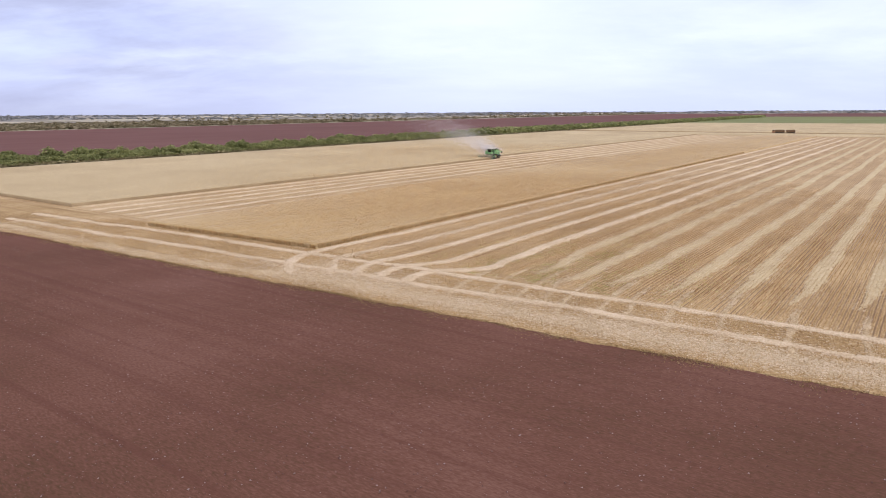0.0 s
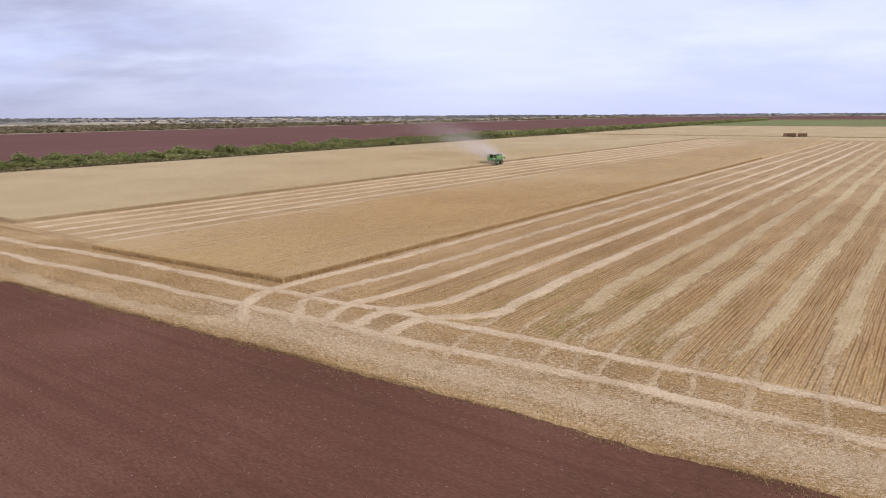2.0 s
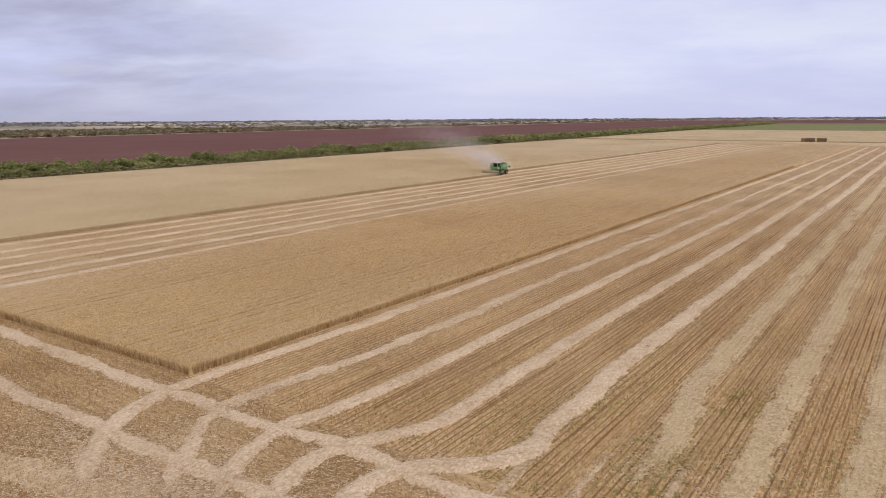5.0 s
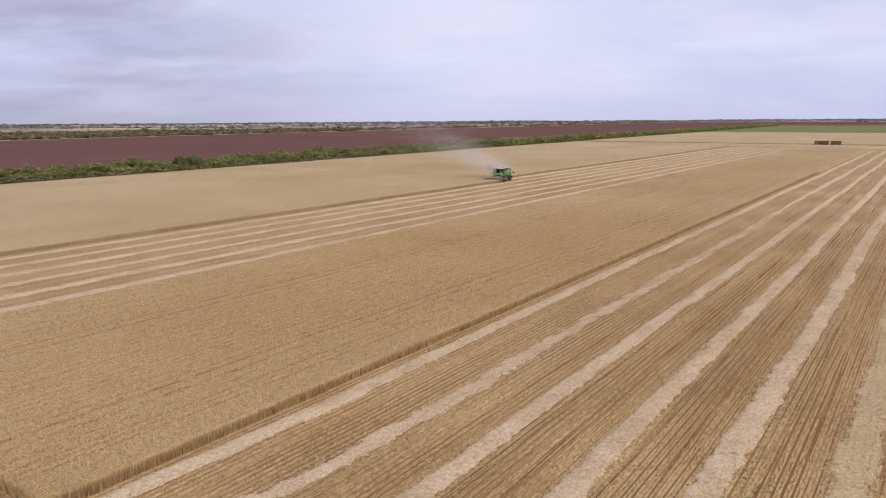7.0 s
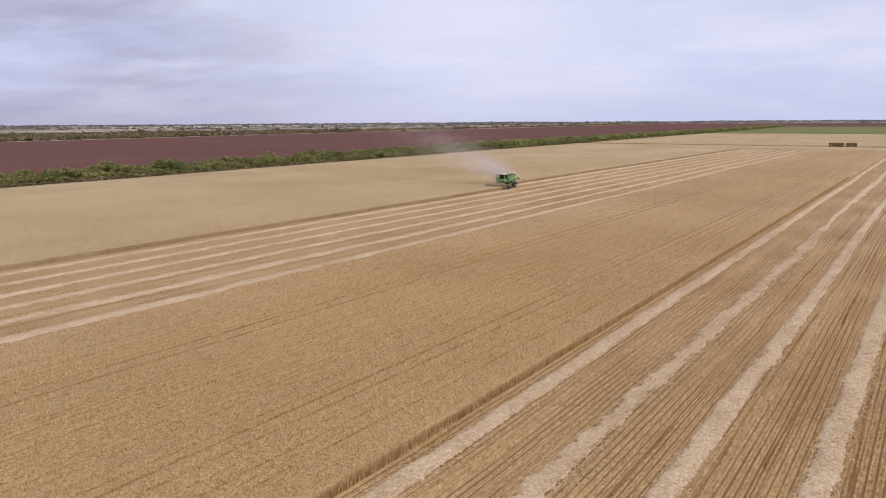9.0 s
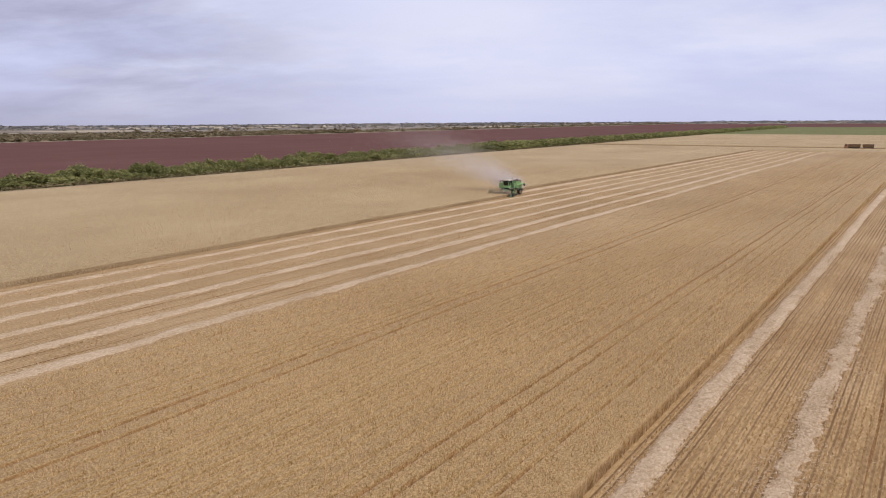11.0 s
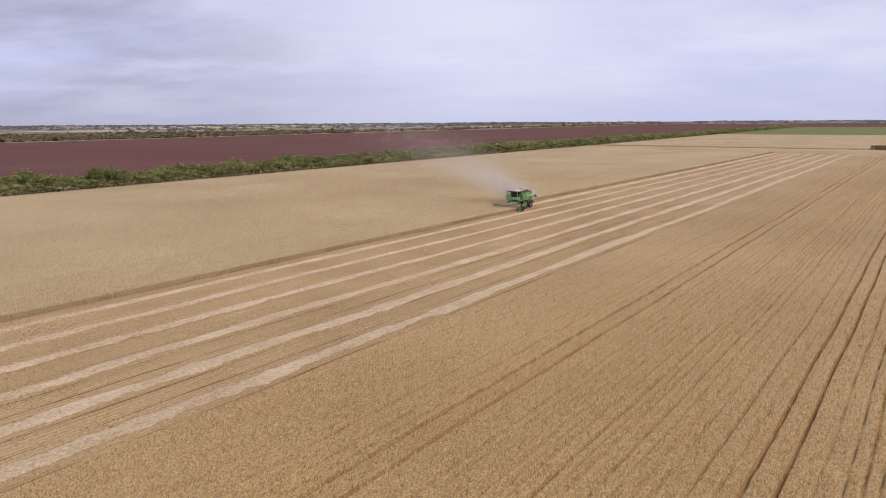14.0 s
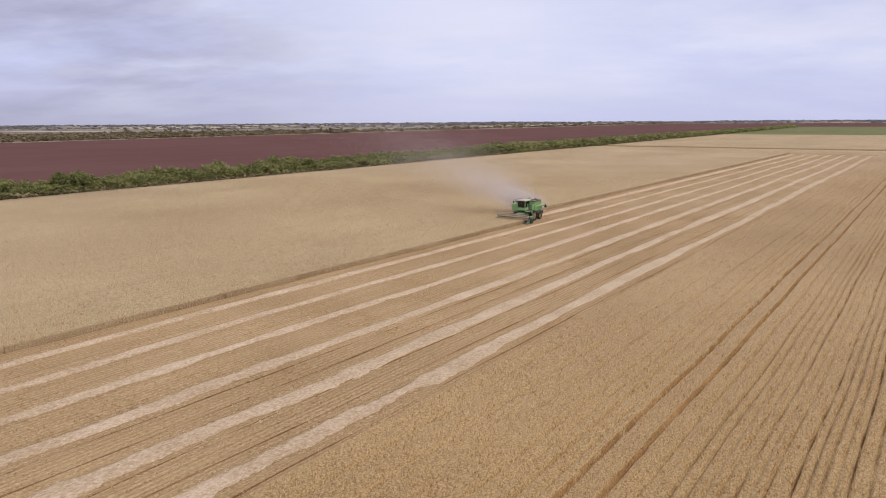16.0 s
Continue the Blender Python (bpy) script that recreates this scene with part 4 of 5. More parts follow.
def build_far_scrub():
    g = np.random.default_rng(23)
    # grass and low scrub at the foot of the field belt
    n = 6500
    u = -60 + 760 * g.uniform(0, 1, n) ** 1.4
    v = belt_edge(u) - 0.8 - 7 * g.uniform(0, 1, n) ** 1.5
    x, y = B0.x + B_ROW.x * u + B_SIDE.x * v, B0.y + B_ROW.y * u + B_SIDE.y * v
    tagged(new("margin_grass", tri_mesh("margin_grass", clump_tris(x, y, g.uniform(0.7, 1.5, n), g.uniform(0.4, 1.0, n), g, 10, 0.45), DRY_GRASS)), "dry yellowish grass and weeds under the bushes", "grass", kind="stuff")
    # low scrub that closes the foot of the field belt
    n = 1800
    u = -60 + 420 * g.uniform(0, 1, n)
    v = belt_edge(u) - 5.5 - g.uniform(0, 11, n)
    x, y = B0.x + B_ROW.x * u + B_SIDE.x * v, B0.y + B_ROW.y * u + B_SIDE.y * v
    tagged(new("undergrowth", tri_mesh("undergrowth", clump_tris(x, y, g.uniform(1.0, 2.8, n), g.uniform(0.9, 1.8, n), g, 42, 0.24), LEAF)), "low olive green undergrowth between the bushes", "bushes", kind="stuff")
    # continuation of the field belt
    n = 4200
    u = 330 + 1090 * g.uniform(0, 1, n) ** 1.4
    v = belt_edge(u) - 5 - g.uniform(0, 13, n)
    near = (u, v, g.uniform(2.6, 5.0, n), g.uniform(1.6, 3.2, n))
    # second belt behind the far ploughed field
    n = 9500
    u = g.uniform(-500, 2300, n)
    u = u[g.uniform(0, 1, n) < np.clip((1000 - u) / 550, 0.06, 1)]
    n = len(u)
    v = -645 - 0.062 * u - g.uniform(0, 1, n) ** 1.3 * np.clip(460 - 0.25 * u, 90, 420)
    second = (u, v, g.uniform(1.5, 4.0, n), g.uniform(2.5, 5, n))
    # single bushes along the path and over the dry land behind
    m = 280
    a = g.uniform(700, 2600, m)
    b = -640 - 0.062 * a - np.where(g.uniform(0, 1, m) < 0.45, g.uniform(2, 14, m), g.uniform(30, 700, m))
    second = tuple(np.concatenate(q) for q in zip(second, (a, b, g.uniform(3.0, 6.5, m), g.uniform(3, 7, m))))
    for (u, v, h, w), nm, lab in ((near, "far_bushes", "green bushes in a belt running off into the distance"), (second, "scrub_belt", "wide belt of olive green scrub behind the ploughed field")):
        x, y = B0.x + B_ROW.x * u + B_SIDE.x * v, B0.y + B_ROW.y * u + B_SIDE.y * v
        tagged(new(nm, tri_mesh(nm, clump_tris(x, y, h, w, g, 18, 0.38), LEAF if nm == "far_bushes" else WOODS)), lab, "bushes", kind="stuff")
    # scattered woods and villages' trees out to the horizon
    pts = []
    for _ in range(260):
        r, a = 1400 + 3500 * g.uniform(0, 1) ** 0.7, g.uniform(radians(-44), radians(44))
        cx, cy = r * math.sin(a), r * math.cos(a)
        k = g.integers(6, 40)
        ln = g.uniform(20, 220)
        pts.append(np.stack([cx + g.normal(0, 1, k) * ln, cy + g.normal(0, 0.15, k) * ln, g.uniform(1.2, 3.6, k) * (0.7 + r / 7000)], 1))
    q = np.concatenate(pts)
    uu = (q[:, 0] - B0.x) * B_ROW.x + (q[:, 1] - B0.y) * B_ROW.y
    vv = (q[:, 0] - B0.x) * B_SIDE.x + (q[:, 1] - B0.y) * B_SIDE.y
    open_field = (uu > 300) & (uu < 920) & (vv < -1150) & (vv > -1640)
    q = q[((vv < -1050 - 0.05 * uu) | (uu > 2560)) & ~open_field & (np.hypot(q[:, 0], q[:, 1]) < 4900)]
    tagged(new("far_woods", tri_mesh("far_woods", clump_tris(q[:, 0], q[:, 1], q[:, 2], q[:, 2] * g.uniform(1.0, 2.6, len(q)), g, 14, 0.5), FAR_WOODS)), "groves and tree lines with haze in their colour, out to the horizon", "trees", kind="stuff")


build_far_scrub()
for k, (u0, u1, v0, v1) in enumerate([(340, 540, -1560, -1205), (600, 760, -1520, -1230), (790, 930, -1700, -1330), (-300, 900, -2050, -1700), (1000, 1900, -2100, -1500), (1350, 2000, -960, -830), (2600, 3100, -1600, -900), (2650, 2900, -400, 900), (3300, 3600, -1500, 1500), (1500, 2700, -2500, -1900)]):
    sheet("pale_field", [at_b(u0, v0), at_b(u0 + 40, v1), at_b(u1, v1 - 0.2 * (u1 - u0)), at_b(u1 - 60, v0 - 0.2 * (u1 - u0))], 0.25, PALE, "pale mown field in the hazy distance", "field")


# ---- the combine ----
def paint(name, colour, rough=0.45, metal=0.0, dirt=0.5):
    c = np.array(colour)
    dust = np.array((0.36, 0.29, 0.2))
    return material(name, (tuple(c * 0.8), tuple(c), tuple(c * (1 - dirt * 0.5) + dust * dirt * 0.5)), 0.8, 5.0, rough, 0.0, metal=metal, spec=0.4, weights=(0.5, 0.5))


GREEN = paint("green_paint", (0.27, 0.47, 0.18))
DARK_GREEN = paint("dark_green_paint", (0.11, 0.19, 0.1))
BLACK = paint("black_steel", (0.02, 0.02, 0.02), 0.6)
STEEL = paint("worn_steel", (0.2, 0.17, 0.14), 0.5, 0.6)
RUBBER = paint("tyre_rubber", (0.03, 0.028, 0.026), 0.9)
RIM = paint("dusty_rim", (0.3, 0.19, 0.085), 0.6)
CREAM = paint("cream_paint", (0.6, 0.52, 0.4), 0.5)
DUSTY = paint("dusty_header_paint", (0.2, 0.17, 0.11), 0.6)
GRAIN = paint("grain", (0.55, 0.4, 0.2), 0.9)
BROWN = paint("dark_brown_boards", (0.2, 0.115, 0.055), 0.8)
DARK_BOARD = paint("dark_ribs", (0.07, 0.045, 0.028), 0.8)
ORANGE = paint("orange_cab_paint", (0.34, 0.17, 0.085), 0.45)
REDDISH = paint("reel_paint", (0.5, 0.4, 0.26), 0.6)


def glass():
    m = bpy.data.materials.new("cab_glass")
    m.use_nodes = True
    b = m.node_tree.nodes["Principled BSDF"]
    b.inputs["Base Color"].default_value = (0.012, 0.02, 0.018, 1)
    b.inputs["Roughness"].default_value = 0.06
    b.inputs["Transmission Weight"].default_value = 0.35
    return m


GLASS = glass()


def add_box(bm, x0, x1, y0, y1, z0, z1, bevel=0.03, taper=None):
    """A bevelled box; taper: (dx0, dx1, dy0, dy1) by which the top is moved."""
    t = taper or (0, 0, 0, 0)
    vs = [bm.verts.new(p) for p in ((x0, y0, z0), (x1, y0, z0), (x1, y1, z0), (x0, y1, z0), (x0 + t[0], y0 + t[2], z1), (x1 + t[1], y0 + t[2], z1), (x1 + t[1], y1 + t[3], z1), (x0 + t[0], y1 + t[3], z1))]
    fs = [bm.faces.new([vs[i] for i in q]) for q in ((3, 2, 1, 0), (4, 5, 6, 7), (0, 1, 5, 4), (1, 2, 6, 5), (2, 3, 7, 6), (3, 0, 4, 7))]
    if bevel:
        es = list({e for f in fs for e in f.edges})
        bmesh.ops.bevel(bm, geom=es, offset=bevel, segments=1, affect="EDGES")


def add_tube(bm, a, b, r, n=10, r2=None):
    """A rod from a to b."""
    a, b = Vector(a), Vector(b)
    d = b - a
    m = Matrix.Translation((a + b) / 2) @ d.to_track_quat("Z", "Y").to_matrix().to_4x4()
    bmesh.ops.create_cone(bm, cap_ends=True, segments=n, radius1=r, radius2=r if r2 is None else r2, depth=d.length, matrix=m)


def bm_part(name, build, mat, parent, label=""):
    bm = bmesh.new()
    build(bm)
    me = bpy.data.meshes.new(name)
    bm.to_mesh(me)
    bm.free()
    me.materials.append(mat)
    ob = new(name, me)
    ob.parent = parent
    return tagged(ob, label) if label else ob


def wheel(parent, x, y, r, w, rim_mat, lugs=18):
    """A tractor wheel on an axle along x: tyre with lugs, rim with a dished disc and hub."""
    def tyre(bm):
        prof = [(-0.5 * w, 0.66 * r), (-0.5 * w, 0.9 * r), (-0.38 * w, 0.98 * r), (0.38 * w, 0.98 * r), (0.5 * w, 0.9 * r), (0.5 * w, 0.66 * r)]
        n = 28
        rings = [[bm.verts.new((x + px, y + pr * math.cos(k * 2 * math.pi / n), r + pr * math.sin(k * 2 * math.pi / n))) for px, pr in prof] for k in range(n)]
        for k in range(n):
            for j in range(len(prof) - 1):
                bm.faces.new((rings[k][j], rings[k][j + 1], rings[(k + 1) % n][j + 1], rings[(k + 1) % n][j]))
        for k in range(lugs):
            a = k * 2 * math.pi / lugs
            s = 1 if k % 2 else -1
            m = Matrix.Translation((x + s * 0.22 * w, y, r)) @ Matrix.Rotation(a, 4, "X") @ Matrix.Translation((0, 0, 0.985 * r)) @ Matrix.Rotation(s * 0.5, 4, "Z") @ Matrix.Diagonal((0.48 * w, 0.07 * r, 0.07 * r, 1))
            bmesh.ops.create_cube(bm, size=1, matrix=m)

    def disc(bm):
        bmesh.ops.create_cone(bm, cap_ends=True, segments=24, radius1=0.66 * r, radius2=0.66 * r, depth=0.5 * w, matrix=Matrix.Translation((x, y, r)) @ Matrix.Rotation(math.pi / 2, 4, "Y"))
        for s in (-1, 1):
            bmesh.ops.create_cone(bm, cap_ends=True, segments=16, radius1=0.26 * r, radius2=0.16 * r, depth=0.2 * w, matrix=Matrix.Translation((x + s * 0.33 * w, y, r)) @ Matrix.Rotation(s * math.pi / 2, 4, "Y"))
            for k in range(8):
                a = k * math.pi / 4
                bmesh.ops.create_cone(bm, cap_ends=True, segments=6, radius1=0.035 * r, radius2=0.035 * r, depth=0.06 * w, matrix=Matrix.Translation((x + s * 0.27 * w, y + 0.42 * r * math.cos(a), r + 0.42 * r * math.sin(a))) @ Matrix.Rotation(math.pi / 2, 4, "Y"))
    wh = bm_part("wheel", tyre, RUBBER, parent, "lugged black tyre")
    bm_part("rim", disc, rim_mat, wh, "dusty orange rim")
    return wh


def build_combine():
    """Local axes: -y ahead, x to the picture's right when it comes on, origin on the ground under the cutter's middle."""
    c = new("combine_harvester")

    def body(bm):
        add_box(bm, -1.4, 1.3, 3.4, 6.78, 1.3, 2.75, 0.06)
        add_box(bm, -1.15, 1.15, 3.6, 6.66, 0.85, 1.4, 0.05, (-0.1, 0.1, -0.2, 0.2))
    bm_part("body", body, DARK_GREEN, c, "dusty dark green threshing body")
    for q in ((-2.02, -0.78, 2.68, 2.76, 1.48, 1.57), (0.8, 1.7, 2.4, 2.46, 1.6, 1.72)):
        bm_part("skirt", lambda bm, q=q: add_box(bm, *q, 0.01), CREAM, c, "cream strip under the cab platform")
    bm_part("front_wing", lambda bm: (add_box(bm, -2.0, -0.8, 2.75, 3.4, 1.7, 2.75, 0.05), add_box(bm, -2.04, -0.78, 2.7, 3.4, 1.58, 1.71, 0.02)), GREEN, c)

    def side_panel(s):
        def f(bm):
            for y0, y1 in ((3.4, 4.5), (4.62, 5.7), (5.82, 6.78)):
                add_box(bm, (1.46 if s > 0 else -1.56) - 0.04, (1.46 if s > 0 else -1.56) + 0.04, y0, y1, 1.62, 2.62, 0.03)
        return f
    bm_part("side_panel", side_panel(1), GREEN, c)
    bm_part("side_panel", side_panel(-1), GREEN, c)
    bm_part("grain_tank", lambda bm: add_box(bm, -1.85, 1.6, 3.95, 5.88, 2.45, 3.15, 0.05, (-0.12, 0.12, 0, 0.1)), GREEN, c)
    bm_part("grain_heap", lambda bm: add_box(bm, -1.6, 1.4, 4.1, 5.76, 3.0, 3.2, 0.08, (0.6, -0.6, 0.6, -0.6)), GRAIN, c, "heap of golden grain in the tank")
    bm_part("engine_hood", lambda bm: add_box(bm, -1.3, 1.2, 5.98, 6.96, 2.65, 3.0, 0.08, (0.1, -0.1, 0, -0.3)), GREEN, c)
    bm_part("grille", lambda bm: [add_box(bm, 1.2, 1.26, 6.0 + 0.13 * k, 6.07 + 0.13 * k, 2.7, 2.98, 0) for k in range(7)], BLACK, c)
    bm_part("straw_hood", lambda bm: add_box(bm, -1.0, 1.0, 6.78, 7.68, 1.1, 2.7, 0.06, (0, 0, 0, -0.8)), GREEN, c)
    bm_part("chopper", lambda bm: (add_box(bm, -1.1, 1.1, 7.32, 7.86, 0.8, 1.25, 0.04), [add_box(bm, -1.0 + 0.33 * k, -0.95 + 0.33 * k, 7.74, 8.1, 0.7, 1.05, 0) for k in range(7)]), BLACK, c, "black straw chopper with vanes")
    # cab
    cab = bm_part("cab", lambda bm: (add_box(bm, -0.72, 0.78, 2.3, 3.95, 1.75, 2.25, 0.04), [add_box(bm, x - 0.06, x + 0.06, y - 0.06, y + 0.06, 2.2, 3.3, 0.02) for x in (-0.66, 0.72) for y in (2.36, 3.9)], [add_box(bm, x - 0.04, x + 0.04, 3.05, 3.15, 2.2, 3.3, 0.01) for x in (-0.66, 0.72)]), GREEN, c)
    bm_part("windscreen", lambda bm: add_box(bm, -0.59, 0.65, 2.33, 2.37, 2.25, 3.26, 0, (0, 0, -0.06, -0.06)), GLASS, cab, "dark tinted windscreen")
    for x in (-0.66, 0.72):
        bm_part("side_window", lambda bm, x=x: (add_box(bm, x - 0.02, x + 0.02, 2.43, 3.04, 2.25, 3.26, 0), add_box(bm, x - 0.02, x + 0.02, 3.16, 3.83, 2.45, 3.26, 0)), GLASS, cab, "dark cab window")
    bm_part("back_wall", lambda bm: add_box(bm, -0.6, 0.66, 3.86, 3.92, 2.2, 3.3, 0), BLACK, cab)
    bm_part("seat", lambda bm: (add_box(bm, -0.2, 0.3, 3.1, 3.6, 2.2, 2.6, 0.04), add_box(bm, -0.2, 0.3, 3.5, 3.65, 2.6, 3.2, 0.04)), BLACK, cab)
    bm_part("roof", lambda bm: (add_box(bm, -0.92, 0.98, 1.95, 4.25, 3.3, 3.48, 0.06, (0.08, -0.08, 0.1, -0.05)), add_box(bm, -0.6, 0.66, 2.5, 3.9, 3.46, 3.58, 0.05, (0.1, -0.1, 0.1, -0.1))), CREAM, cab, "dusty cream cab roof")
    bm_part("visor", lambda bm: add_box(bm, -0.88, 0.94, 1.9, 2.0, 3.22, 3.36, 0.02), BLACK, cab)
    for x in (-0.6, -0.2, 0.26, 0.66):
        bm_part("work_light", lambda bm, x=x: add_tube(bm, (x, 1.84, 3.4), (x, 1.96, 3.4), 0.07, 10), STEEL, cab)
    for s in (-1, 1):
        bm_part("mirror", lambda bm, s=s: (add_tube(bm, (0.03 + s * 0.72, 2.4, 3.2), (0.03 + s * 1.3, 2.1, 3.25), 0.02, 6), add_box(bm, 0.03 + s * 1.3 - 0.09, 0.03 + s * 1.3 + 0.09, 2.05, 2.11, 2.95, 3.35, 0.02)), BLACK, cab, "black mirror on an arm")
    bm_part("platform", lambda bm: add_box(bm, 0.8, 1.75, 2.45, 3.4, 1.7, 1.78, 0.02), STEEL, c)
    bm_part("railing", lambda bm: [add_tube(bm, a, b, 0.02, 6) for a, b in (((1.72, 2.5, 1.75), (1.72, 2.5, 2.7)), ((1.72, 3.85, 1.75), (1.72, 3.85, 2.7)), ((1.72, 2.5, 2.7), (1.72, 3.85, 2.7)), ((1.72, 2.5, 2.25), (1.72, 3.85, 2.25)))], GREEN, c)

    def ladder(bm):
        for y in (2.6, 3.0):
            add_tube(bm, (1.75, y, 1.75), (2.15, y, 0.45), 0.025, 6)
        for k in range(5):
            x, z = 1.75 + 0.08 * (k + 0.5), 1.75 - 0.26 * (k + 0.5)
            add_box(bm, x - 0.06, x + 0.06, 2.6, 3.0, z - 0.02, z + 0.02, 0)
    bm_part("ladder", ladder, GREEN, c)
    # feeder and wheels
    def feeder(bm):
        vs = [bm.verts.new(p) for p in ((-0.65, 0.9, 0.25), (0.65, 0.9, 0.25), (0.65, 0.9, 0.95), (-0.65, 0.9, 0.95), (-0.65, 3.5, 1.0), (0.65, 3.5, 1.0), (0.65, 3.5, 1.75), (-0.65, 3.5, 1.75))]
        for q in ((0, 1, 2, 3), (7, 6, 5, 4), (0, 4, 5, 1), (1, 5, 6, 2), (2, 6, 7, 3), (3, 7, 4, 0)):
            bm.faces.new([vs[i] for i in q])
    bm_part("feeder_house", feeder, DARK_GREEN, c)
    bm_part("axle", lambda bm: (add_tube(bm, (-1.4, 3.9, 0.85), (1.4, 3.9, 0.85), 0.14, 10), add_tube(bm, (-1.2, 6.3, 0.6), (1.2, 6.3, 0.6), 0.1, 10)), BLACK, c)
    for x in (-1.5, 1.5):
        wheel(c, x, 3.9, 0.88, 0.6, RIM)
    for x in (-1.3, 1.3):
        wheel(c, x, 6.3, 0.6, 0.4, RIM, 14)
    # unloading auger folded back along the side
    bm_part("unloading_auger", lambda bm: (add_tube(bm, (1.7, 4.1, 2.3), (1.7, 7.1, 2.4), 0.17, 12), add_tube(bm, (1.65, 4.1, 1.7), (1.7, 4.1, 2.4), 0.18, 12), add_tube(bm, (1.7, 7.0, 2.4), (1.72, 7.45, 2.2), 0.19, 12, 0.15)), GREEN, c)
    bm_part("spout", lambda bm: add_tube(bm, (1.71, 7.25, 2.32), (1.75, 7.65, 2.0), 0.22, 12, 0.19), BLACK, c, "black rubber spout of the auger")
    bm_part("tank_rim", lambda bm: [add_box(bm, *q, 3.13, 3.32, 0.01) for q in ((-2.0, 1.76, 3.9, 4.0), (-2.0, 1.76, 5.88, 5.98), (-2.0, -1.9, 4.0, 5.88), (1.66, 1.76, 4.0, 5.88))], STEEL, c)
    bm_part("exhaust", lambda bm: (add_tube(bm, (-0.7, 6.25, 3.1), (-0.7, 6.25, 3.5), 0.07, 10), add_tube(bm, (-0.7, 6.25, 3.5), (-0.7, 6.4, 3.6), 0.06, 10)), BLACK, c)
    bm_part("air_intake", lambda bm: add_tube(bm, (0.5, 6.3, 3.1), (0.5, 6.3, 3.4), 0.22, 14), BLACK, c)
    # header
    W = 2.95
    header = bm_part("header", lambda bm: (add_box(bm, -W, W, 0.75, 0.85, 0.2, 1.05, 0.02), add_box(bm, -W, W, -0.35, 0.8, 0.14, 0.2, 0.01), add_tube(bm, (-W, 0.82, 1.08), (W, 0.82, 1.08), 0.07, 8)), DUSTY, c, "dusty olive brown cutter platform")
    bm_part("cutter_bar", lambda bm: (add_box(bm, -W, W, -0.45, -0.33, 0.15, 0.19, 0), [add_box(bm, -W + 0.15 * k, -W + 0.15 * k + 0.04, -0.6, -0.4, 0.15, 0.18, 0, (0.015, -0.015, 0, 0)) for k in range(39)]), STEEL, header)

    def auger(bm):
        add_tube(bm, (-W + 0.1, 0.4, 0.5), (W - 0.1, 0.4, 0.5), 0.15, 12)
        for s in (-1, 1):
            prev = None
            for k in range(60):
                a = k * 0.65
                x = s * (W - 0.15 - k * 0.038)
                pi, po = Vector((x, 0.4 + 0.15 * math.cos(a), 0.5 + 0.15 * math.sin(a))), Vector((x, 0.4 + 0.28 * math.cos(a), 0.5 + 0.28 * math.sin(a)))
                cur = (bm.verts.new(pi), bm.verts.new(po))
                if prev:
                    bm.faces.new((prev[0], prev[1], cur[1], cur[0]))
                prev = cur
    bm_part("auger", auger, STEEL, header)
    bm_part("reel", lambda bm: add_tube(bm, (-W + 0.1, -0.35, 1.1), (W - 0.1, -0.35, 1.1), 0.07, 8), REDDISH, header, "dusty reel with tined bats")
    for k in range(6):
        a = k * math.pi / 3 + 0.3
        y, z = -0.35 + 0.55 * math.cos(a), 1.1 + 0.55 * math.sin(a)

        def bat(bm, y=y, z=z):
            add_box(bm, -W + 0.1, W - 0.1, y - 0.035, y + 0.035, z - 0.02, z + 0.02, 0)
            for j in range(38):
                x = -W + 0.2 + 0.15 * j
                add_box(bm, x, x + 0.015, y - 0.01, y + 0.01, z - 0.24, z, 0)
        bm_part("bat", bat, REDDISH, header)
    for x in (-W + 0.15, -1.0, 1.0, W - 0.15):
        def spider(bm, x=x):
            for k in range(6):
                a = k * math.pi / 3 + 0.3
                add_tube(bm, (x, -0.35, 1.1), (x, -0.35 + 0.55 * math.cos(a), 1.1 + 0.55 * math.sin(a)), 0.025, 6)
        bm_part("spider", spider, REDDISH, header)
    for s in (-1, 1):
        def divider(bm, s=s):
            x = s * (W + 0.03)
            vs = [(0.85, 0.15), (0.85, 1.2), (0.1, 1.0), (-0.6, 0.55), (-1.35, 0.2), (-1.3, 0.12), (-0.4, 0.1)]
            a = [bm.verts.new((x - 0.04, y, z)) for y, z in vs]
            b = [bm.verts.new((x + 0.04, y, z)) for y, z in vs]
            bm.faces.new(a), bm.faces.new(b[::-1])
            for i in range(len(vs)):
                j = (i + 1) % len(vs)
                bm.faces.new((a[i], b[i], b[j], a[j]))
        bm_part("divider", divider, DARK_GREEN, header)
        bm_part("reel_arm", lambda bm, s=s: (add_tube(bm, (s * (W - 0.02), 0.85, 1.25), (s * (W - 0.02), -0.4, 1.12), 0.05, 8), add_tube(bm, (s * (W - 0.02), 0.5, 0.7), (s * (W - 0.02), 0.1, 1.15), 0.035, 8)), GREEN, header)
    bm_part("drive_shield", lambda bm: (add_tube(bm, (W + 0.1, 0.3, 0.55), (W + 0.28, 0.3, 0.55), 0.42, 16), add_tube(bm, (W + 0.1, -0.35, 1.1), (W + 0.2, -0.35, 1.1), 0.2, 14)), BLACK, header, "black drive disc at the header's end")
    p = at_a(COMBINE_U, -1.9)
    turn = math.atan2(A_SIDE.y, A_SIDE.x)
    c.matrix_basis = Matrix.Translation((p.x, p.y, 0.03)) @ Matrix.Rotation(turn, 4, "Z")
    tagged(c, "green combine harvester with lowered cutter mowing wheat", "combine")


build_combine()


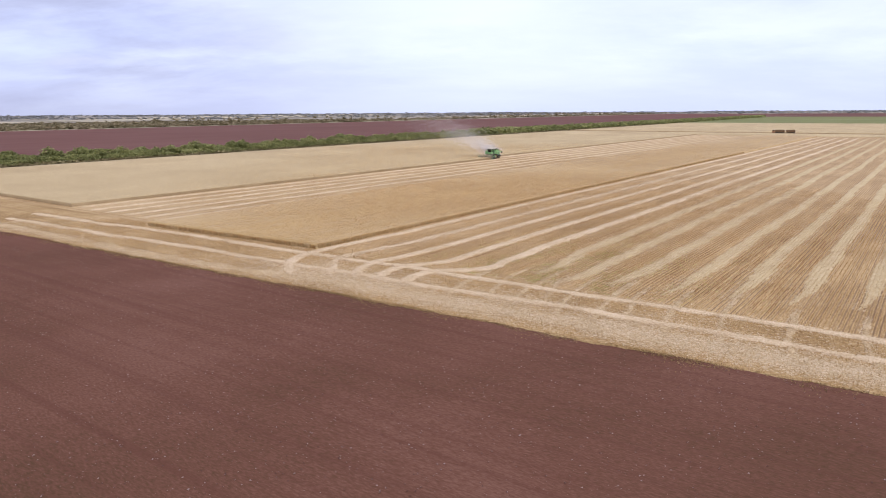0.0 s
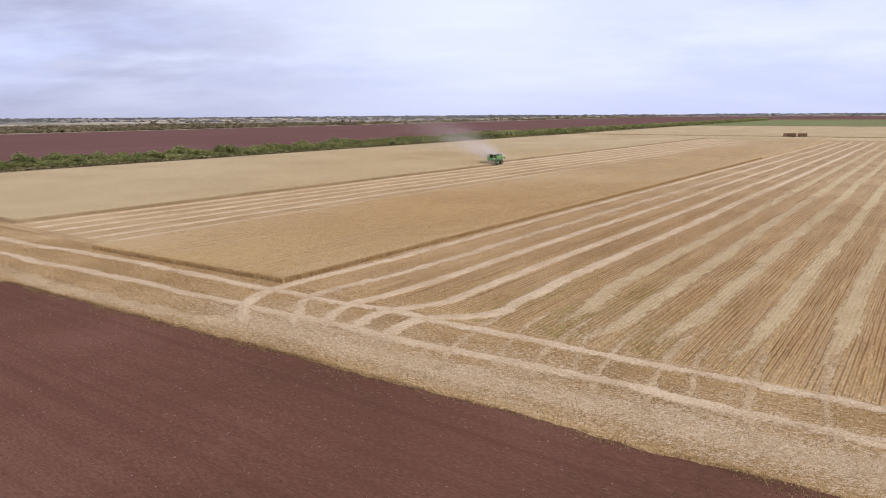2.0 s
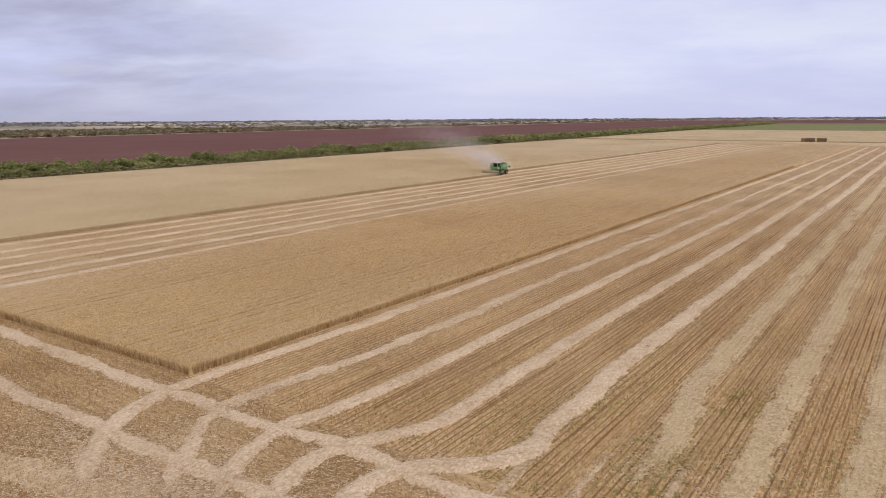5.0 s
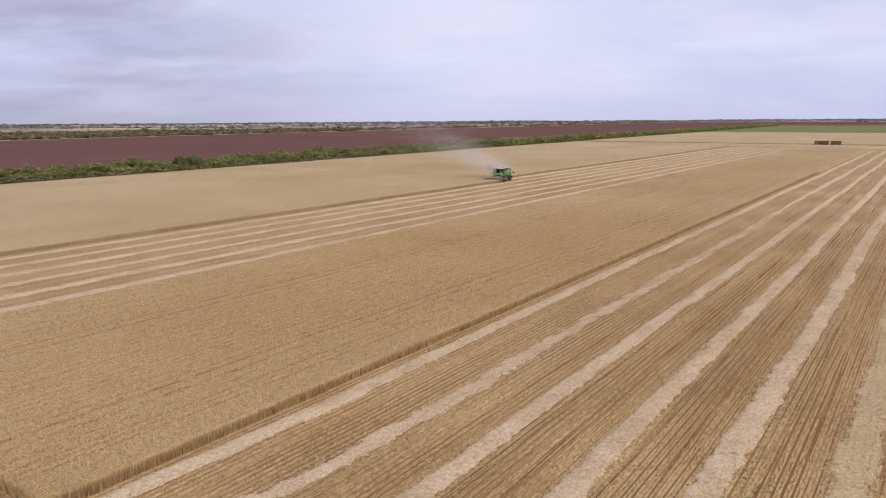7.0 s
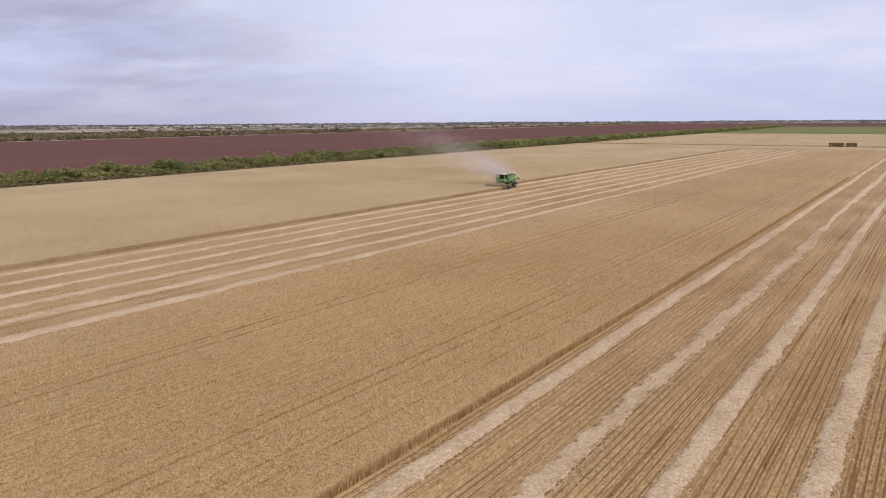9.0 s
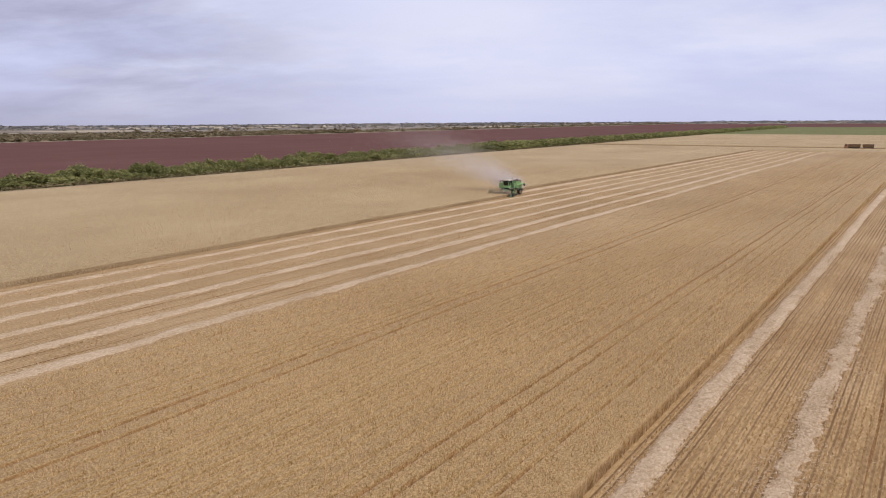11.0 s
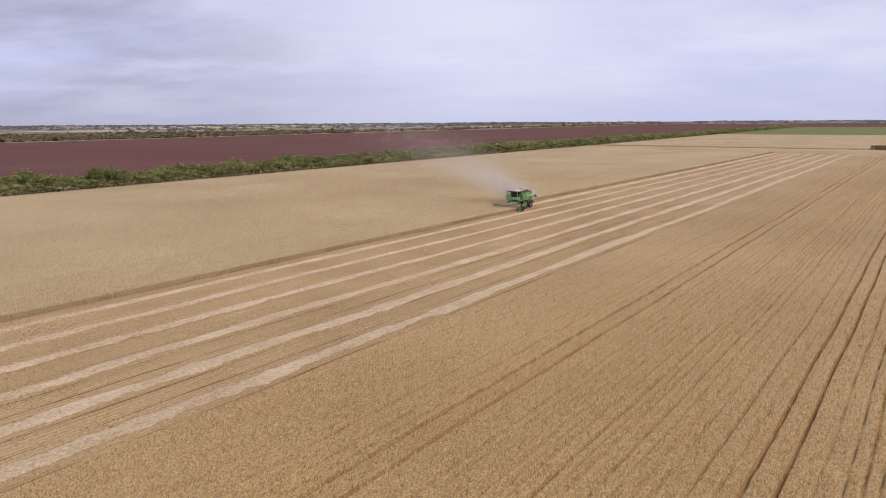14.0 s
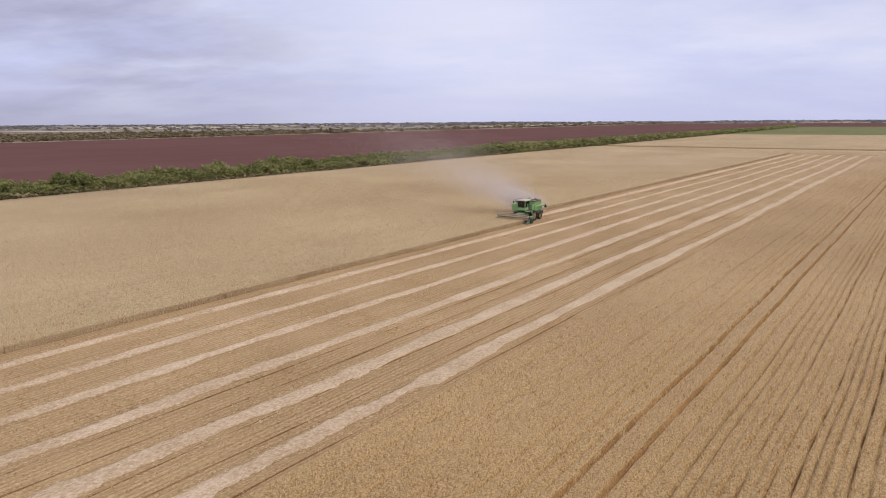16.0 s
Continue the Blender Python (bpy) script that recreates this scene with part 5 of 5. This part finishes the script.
# ---- the truck and its trailer ----
def truck_box(parent, y0, y1, z0, z1, mat, ribs):
    """An open board body: floor, two sides, two ends, with upright ribs."""
    b = bm_part("cargo_body", lambda bm: add_box(bm, -1.2, 1.2, y0, y1, z0 - 0.12, z0, 0.02), mat, parent, "dark boarded cargo body")
    for nm, x0, x1, a0, a1 in (("side_board", -1.24, -1.18, y0, y1), ("side_board", 1.18, 1.24, y0, y1), ("end_board", -1.18, 1.18, y0, y0 + 0.06), ("end_board", -1.18, 1.18, y1 - 0.06, y1)):
        bm_part(nm, lambda bm, q=(x0, x1, a0, a1): add_box(bm, *q, z0, z1, 0.01), mat, b)
    for k in range(ribs):
        y = y0 + 0.15 + (y1 - y0 - 0.3) * k / (ribs - 1)
        for s in (-1, 1):
            bm_part("rib", lambda bm, s=s, y=y: add_box(bm, s * 1.28 - 0.04, s * 1.28 + 0.04, y - 0.05, y + 0.05, z0, z1, 0), DARK_BOARD, b)
    bm_part("grain_heap", lambda bm: add_box(bm, -1.1, 1.1, y0 + 0.1, y1 - 0.1, z1 - 0.5, z1 - 0.1, 0.05, (0.5, -0.5, 0.6, -0.6)), GRAIN, b, "load of golden grain")
    return b


def build_truck():
    t = new("truck")
    bm_part("chassis", lambda bm: [add_box(bm, x - 0.1, x + 0.1, 0.2, 7.2, 0.75, 1.0, 0.02) for x in (-0.45, 0.45)], BLACK, t)
    cab = bm_part("cab", lambda bm: (add_box(bm, -1.22, 1.22, 0.0, 1.75, 0.75, 1.75, 0.06), add_box(bm, -1.2, 1.2, 0.05, 1.75, 1.7, 2.6, 0.08, (0.06, -0.06, 0.15, 0))), ORANGE, t, "dull orange cab")
    bm_part("windscreen", lambda bm: add_box(bm, -1.02, 1.02, 0.0, 0.06, 1.8, 2.5, 0, (0, 0, 0.12, 0.12)), GLASS, cab)
    for s in (-1, 1):
        bm_part("side_window", lambda bm, s=s: add_box(bm, s * 1.19 - 0.03, s * 1.19 + 0.03, 0.35, 1.3, 1.85, 2.5, 0), GLASS, cab)
        bm_part("headlight", lambda bm, s=s: add_tube(bm, (s * 0.85, -0.06, 0.95), (s * 0.85, 0.05, 0.95), 0.12, 12), STEEL, cab)
    bm_part("bumper", lambda bm: add_box(bm, -1.22, 1.22, -0.15, 0.05, 0.5, 0.78, 0.03), BLACK, t)
    truck_box(t, 1.9, 7.4, 1.2, 2.65, BROWN, 7)
    bm_part("fuel_tank", lambda bm: add_box(bm, -1.15, -0.6, 2.3, 3.4, 0.55, 1.0, 0.08), BLACK, t)
    for y in (0.95, 4.9, 6.2):
        for x in (-1.0, 1.0):
            wheel(t, x, y, 0.5, 0.34 if y < 2 else 0.5, RIM, 0)
    return tagged(t, "grain truck with dull orange cab and dark boarded body", "truck")


def build_trailer():
    t = new("trailer")
    bm_part("chassis", lambda bm: [add_box(bm, x - 0.1, x + 0.1, 0.2, 5.0, 0.75, 1.0, 0.02) for x in (-0.45, 0.45)], BLACK, t)
    bm_part("drawbar", lambda bm: (add_tube(bm, (-0.5, 0.6, 0.8), (0, -1.1, 0.75), 0.06, 8), add_tube(bm, (0.5, 0.6, 0.8), (0, -1.1, 0.75), 0.06, 8)), BLACK, t)
    truck_box(t, 0.0, 5.2, 1.2, 2.65, BROWN, 6)
    for y in (0.9, 4.3):
        for x in (-1.0, 1.0):
            wheel(t, x, y, 0.5, 0.5, RIM, 0)
    return tagged(t, "two-axle grain trailer with dark boarded body coupled to truck", "trailer")


TRUCK_AT = at_b(445.5, -32.6)
road_turn = math.atan2(B_SIDE.y, B_SIDE.x) - math.pi / 2
for ob, off in ((build_truck(), 0.0), (build_trailer(), 8.5)):
    p = TRUCK_AT + B_SIDE * off
    ob.matrix_basis = Matrix.Translation((p.x, p.y, 0.07)) @ Matrix.Rotation(road_turn, 4, "Z")


# ---- dust that hangs behind the combine ----
def build_dust():
    g = np.random.default_rng(77)
    n = 430000
    t = g.uniform(0, 1, n) ** 1.85
    p = at_a(COMBINE_U, -1.9)
    q = p + A_ROW * 7.5 - A_SIDE * 1.2
    spread = 1.1 + 6.0 * t
    x = q.x - 27 * t + g.normal(0, 1, n) * spread
    y = q.y + 7 * t + g.normal(0, 1, n) * spread
    z = 1.9 + 13.5 * t ** 0.95 + g.normal(0, 1, n) * (0.6 + 2.3 * t)
    ok = z > 0.8
    c = np.stack([x, y, z], 1)[ok]
    m = len(c)
    s = g.uniform(0.013, 0.027, (m, 1)) * (1.05 - 0.6 * t[ok])[:, None]
    tris = np.stack([c + g.normal(0, 1, (m, 3)) * s for _ in range(3)], 1)
    tagged(new("dust_cloud", tri_mesh("dust_cloud", tris, DUST)), "thin drifting cloud of pale chaff dust behind the combine", "dust", kind="stuff")


DUST = material("chaff_dust", ((0.78, 0.71, 0.66), (0.84, 0.775, 0.72), (0.9, 0.84, 0.79)), 0.2, 1.0, 1.0, island=0.5, thin=0.5)
build_dust()
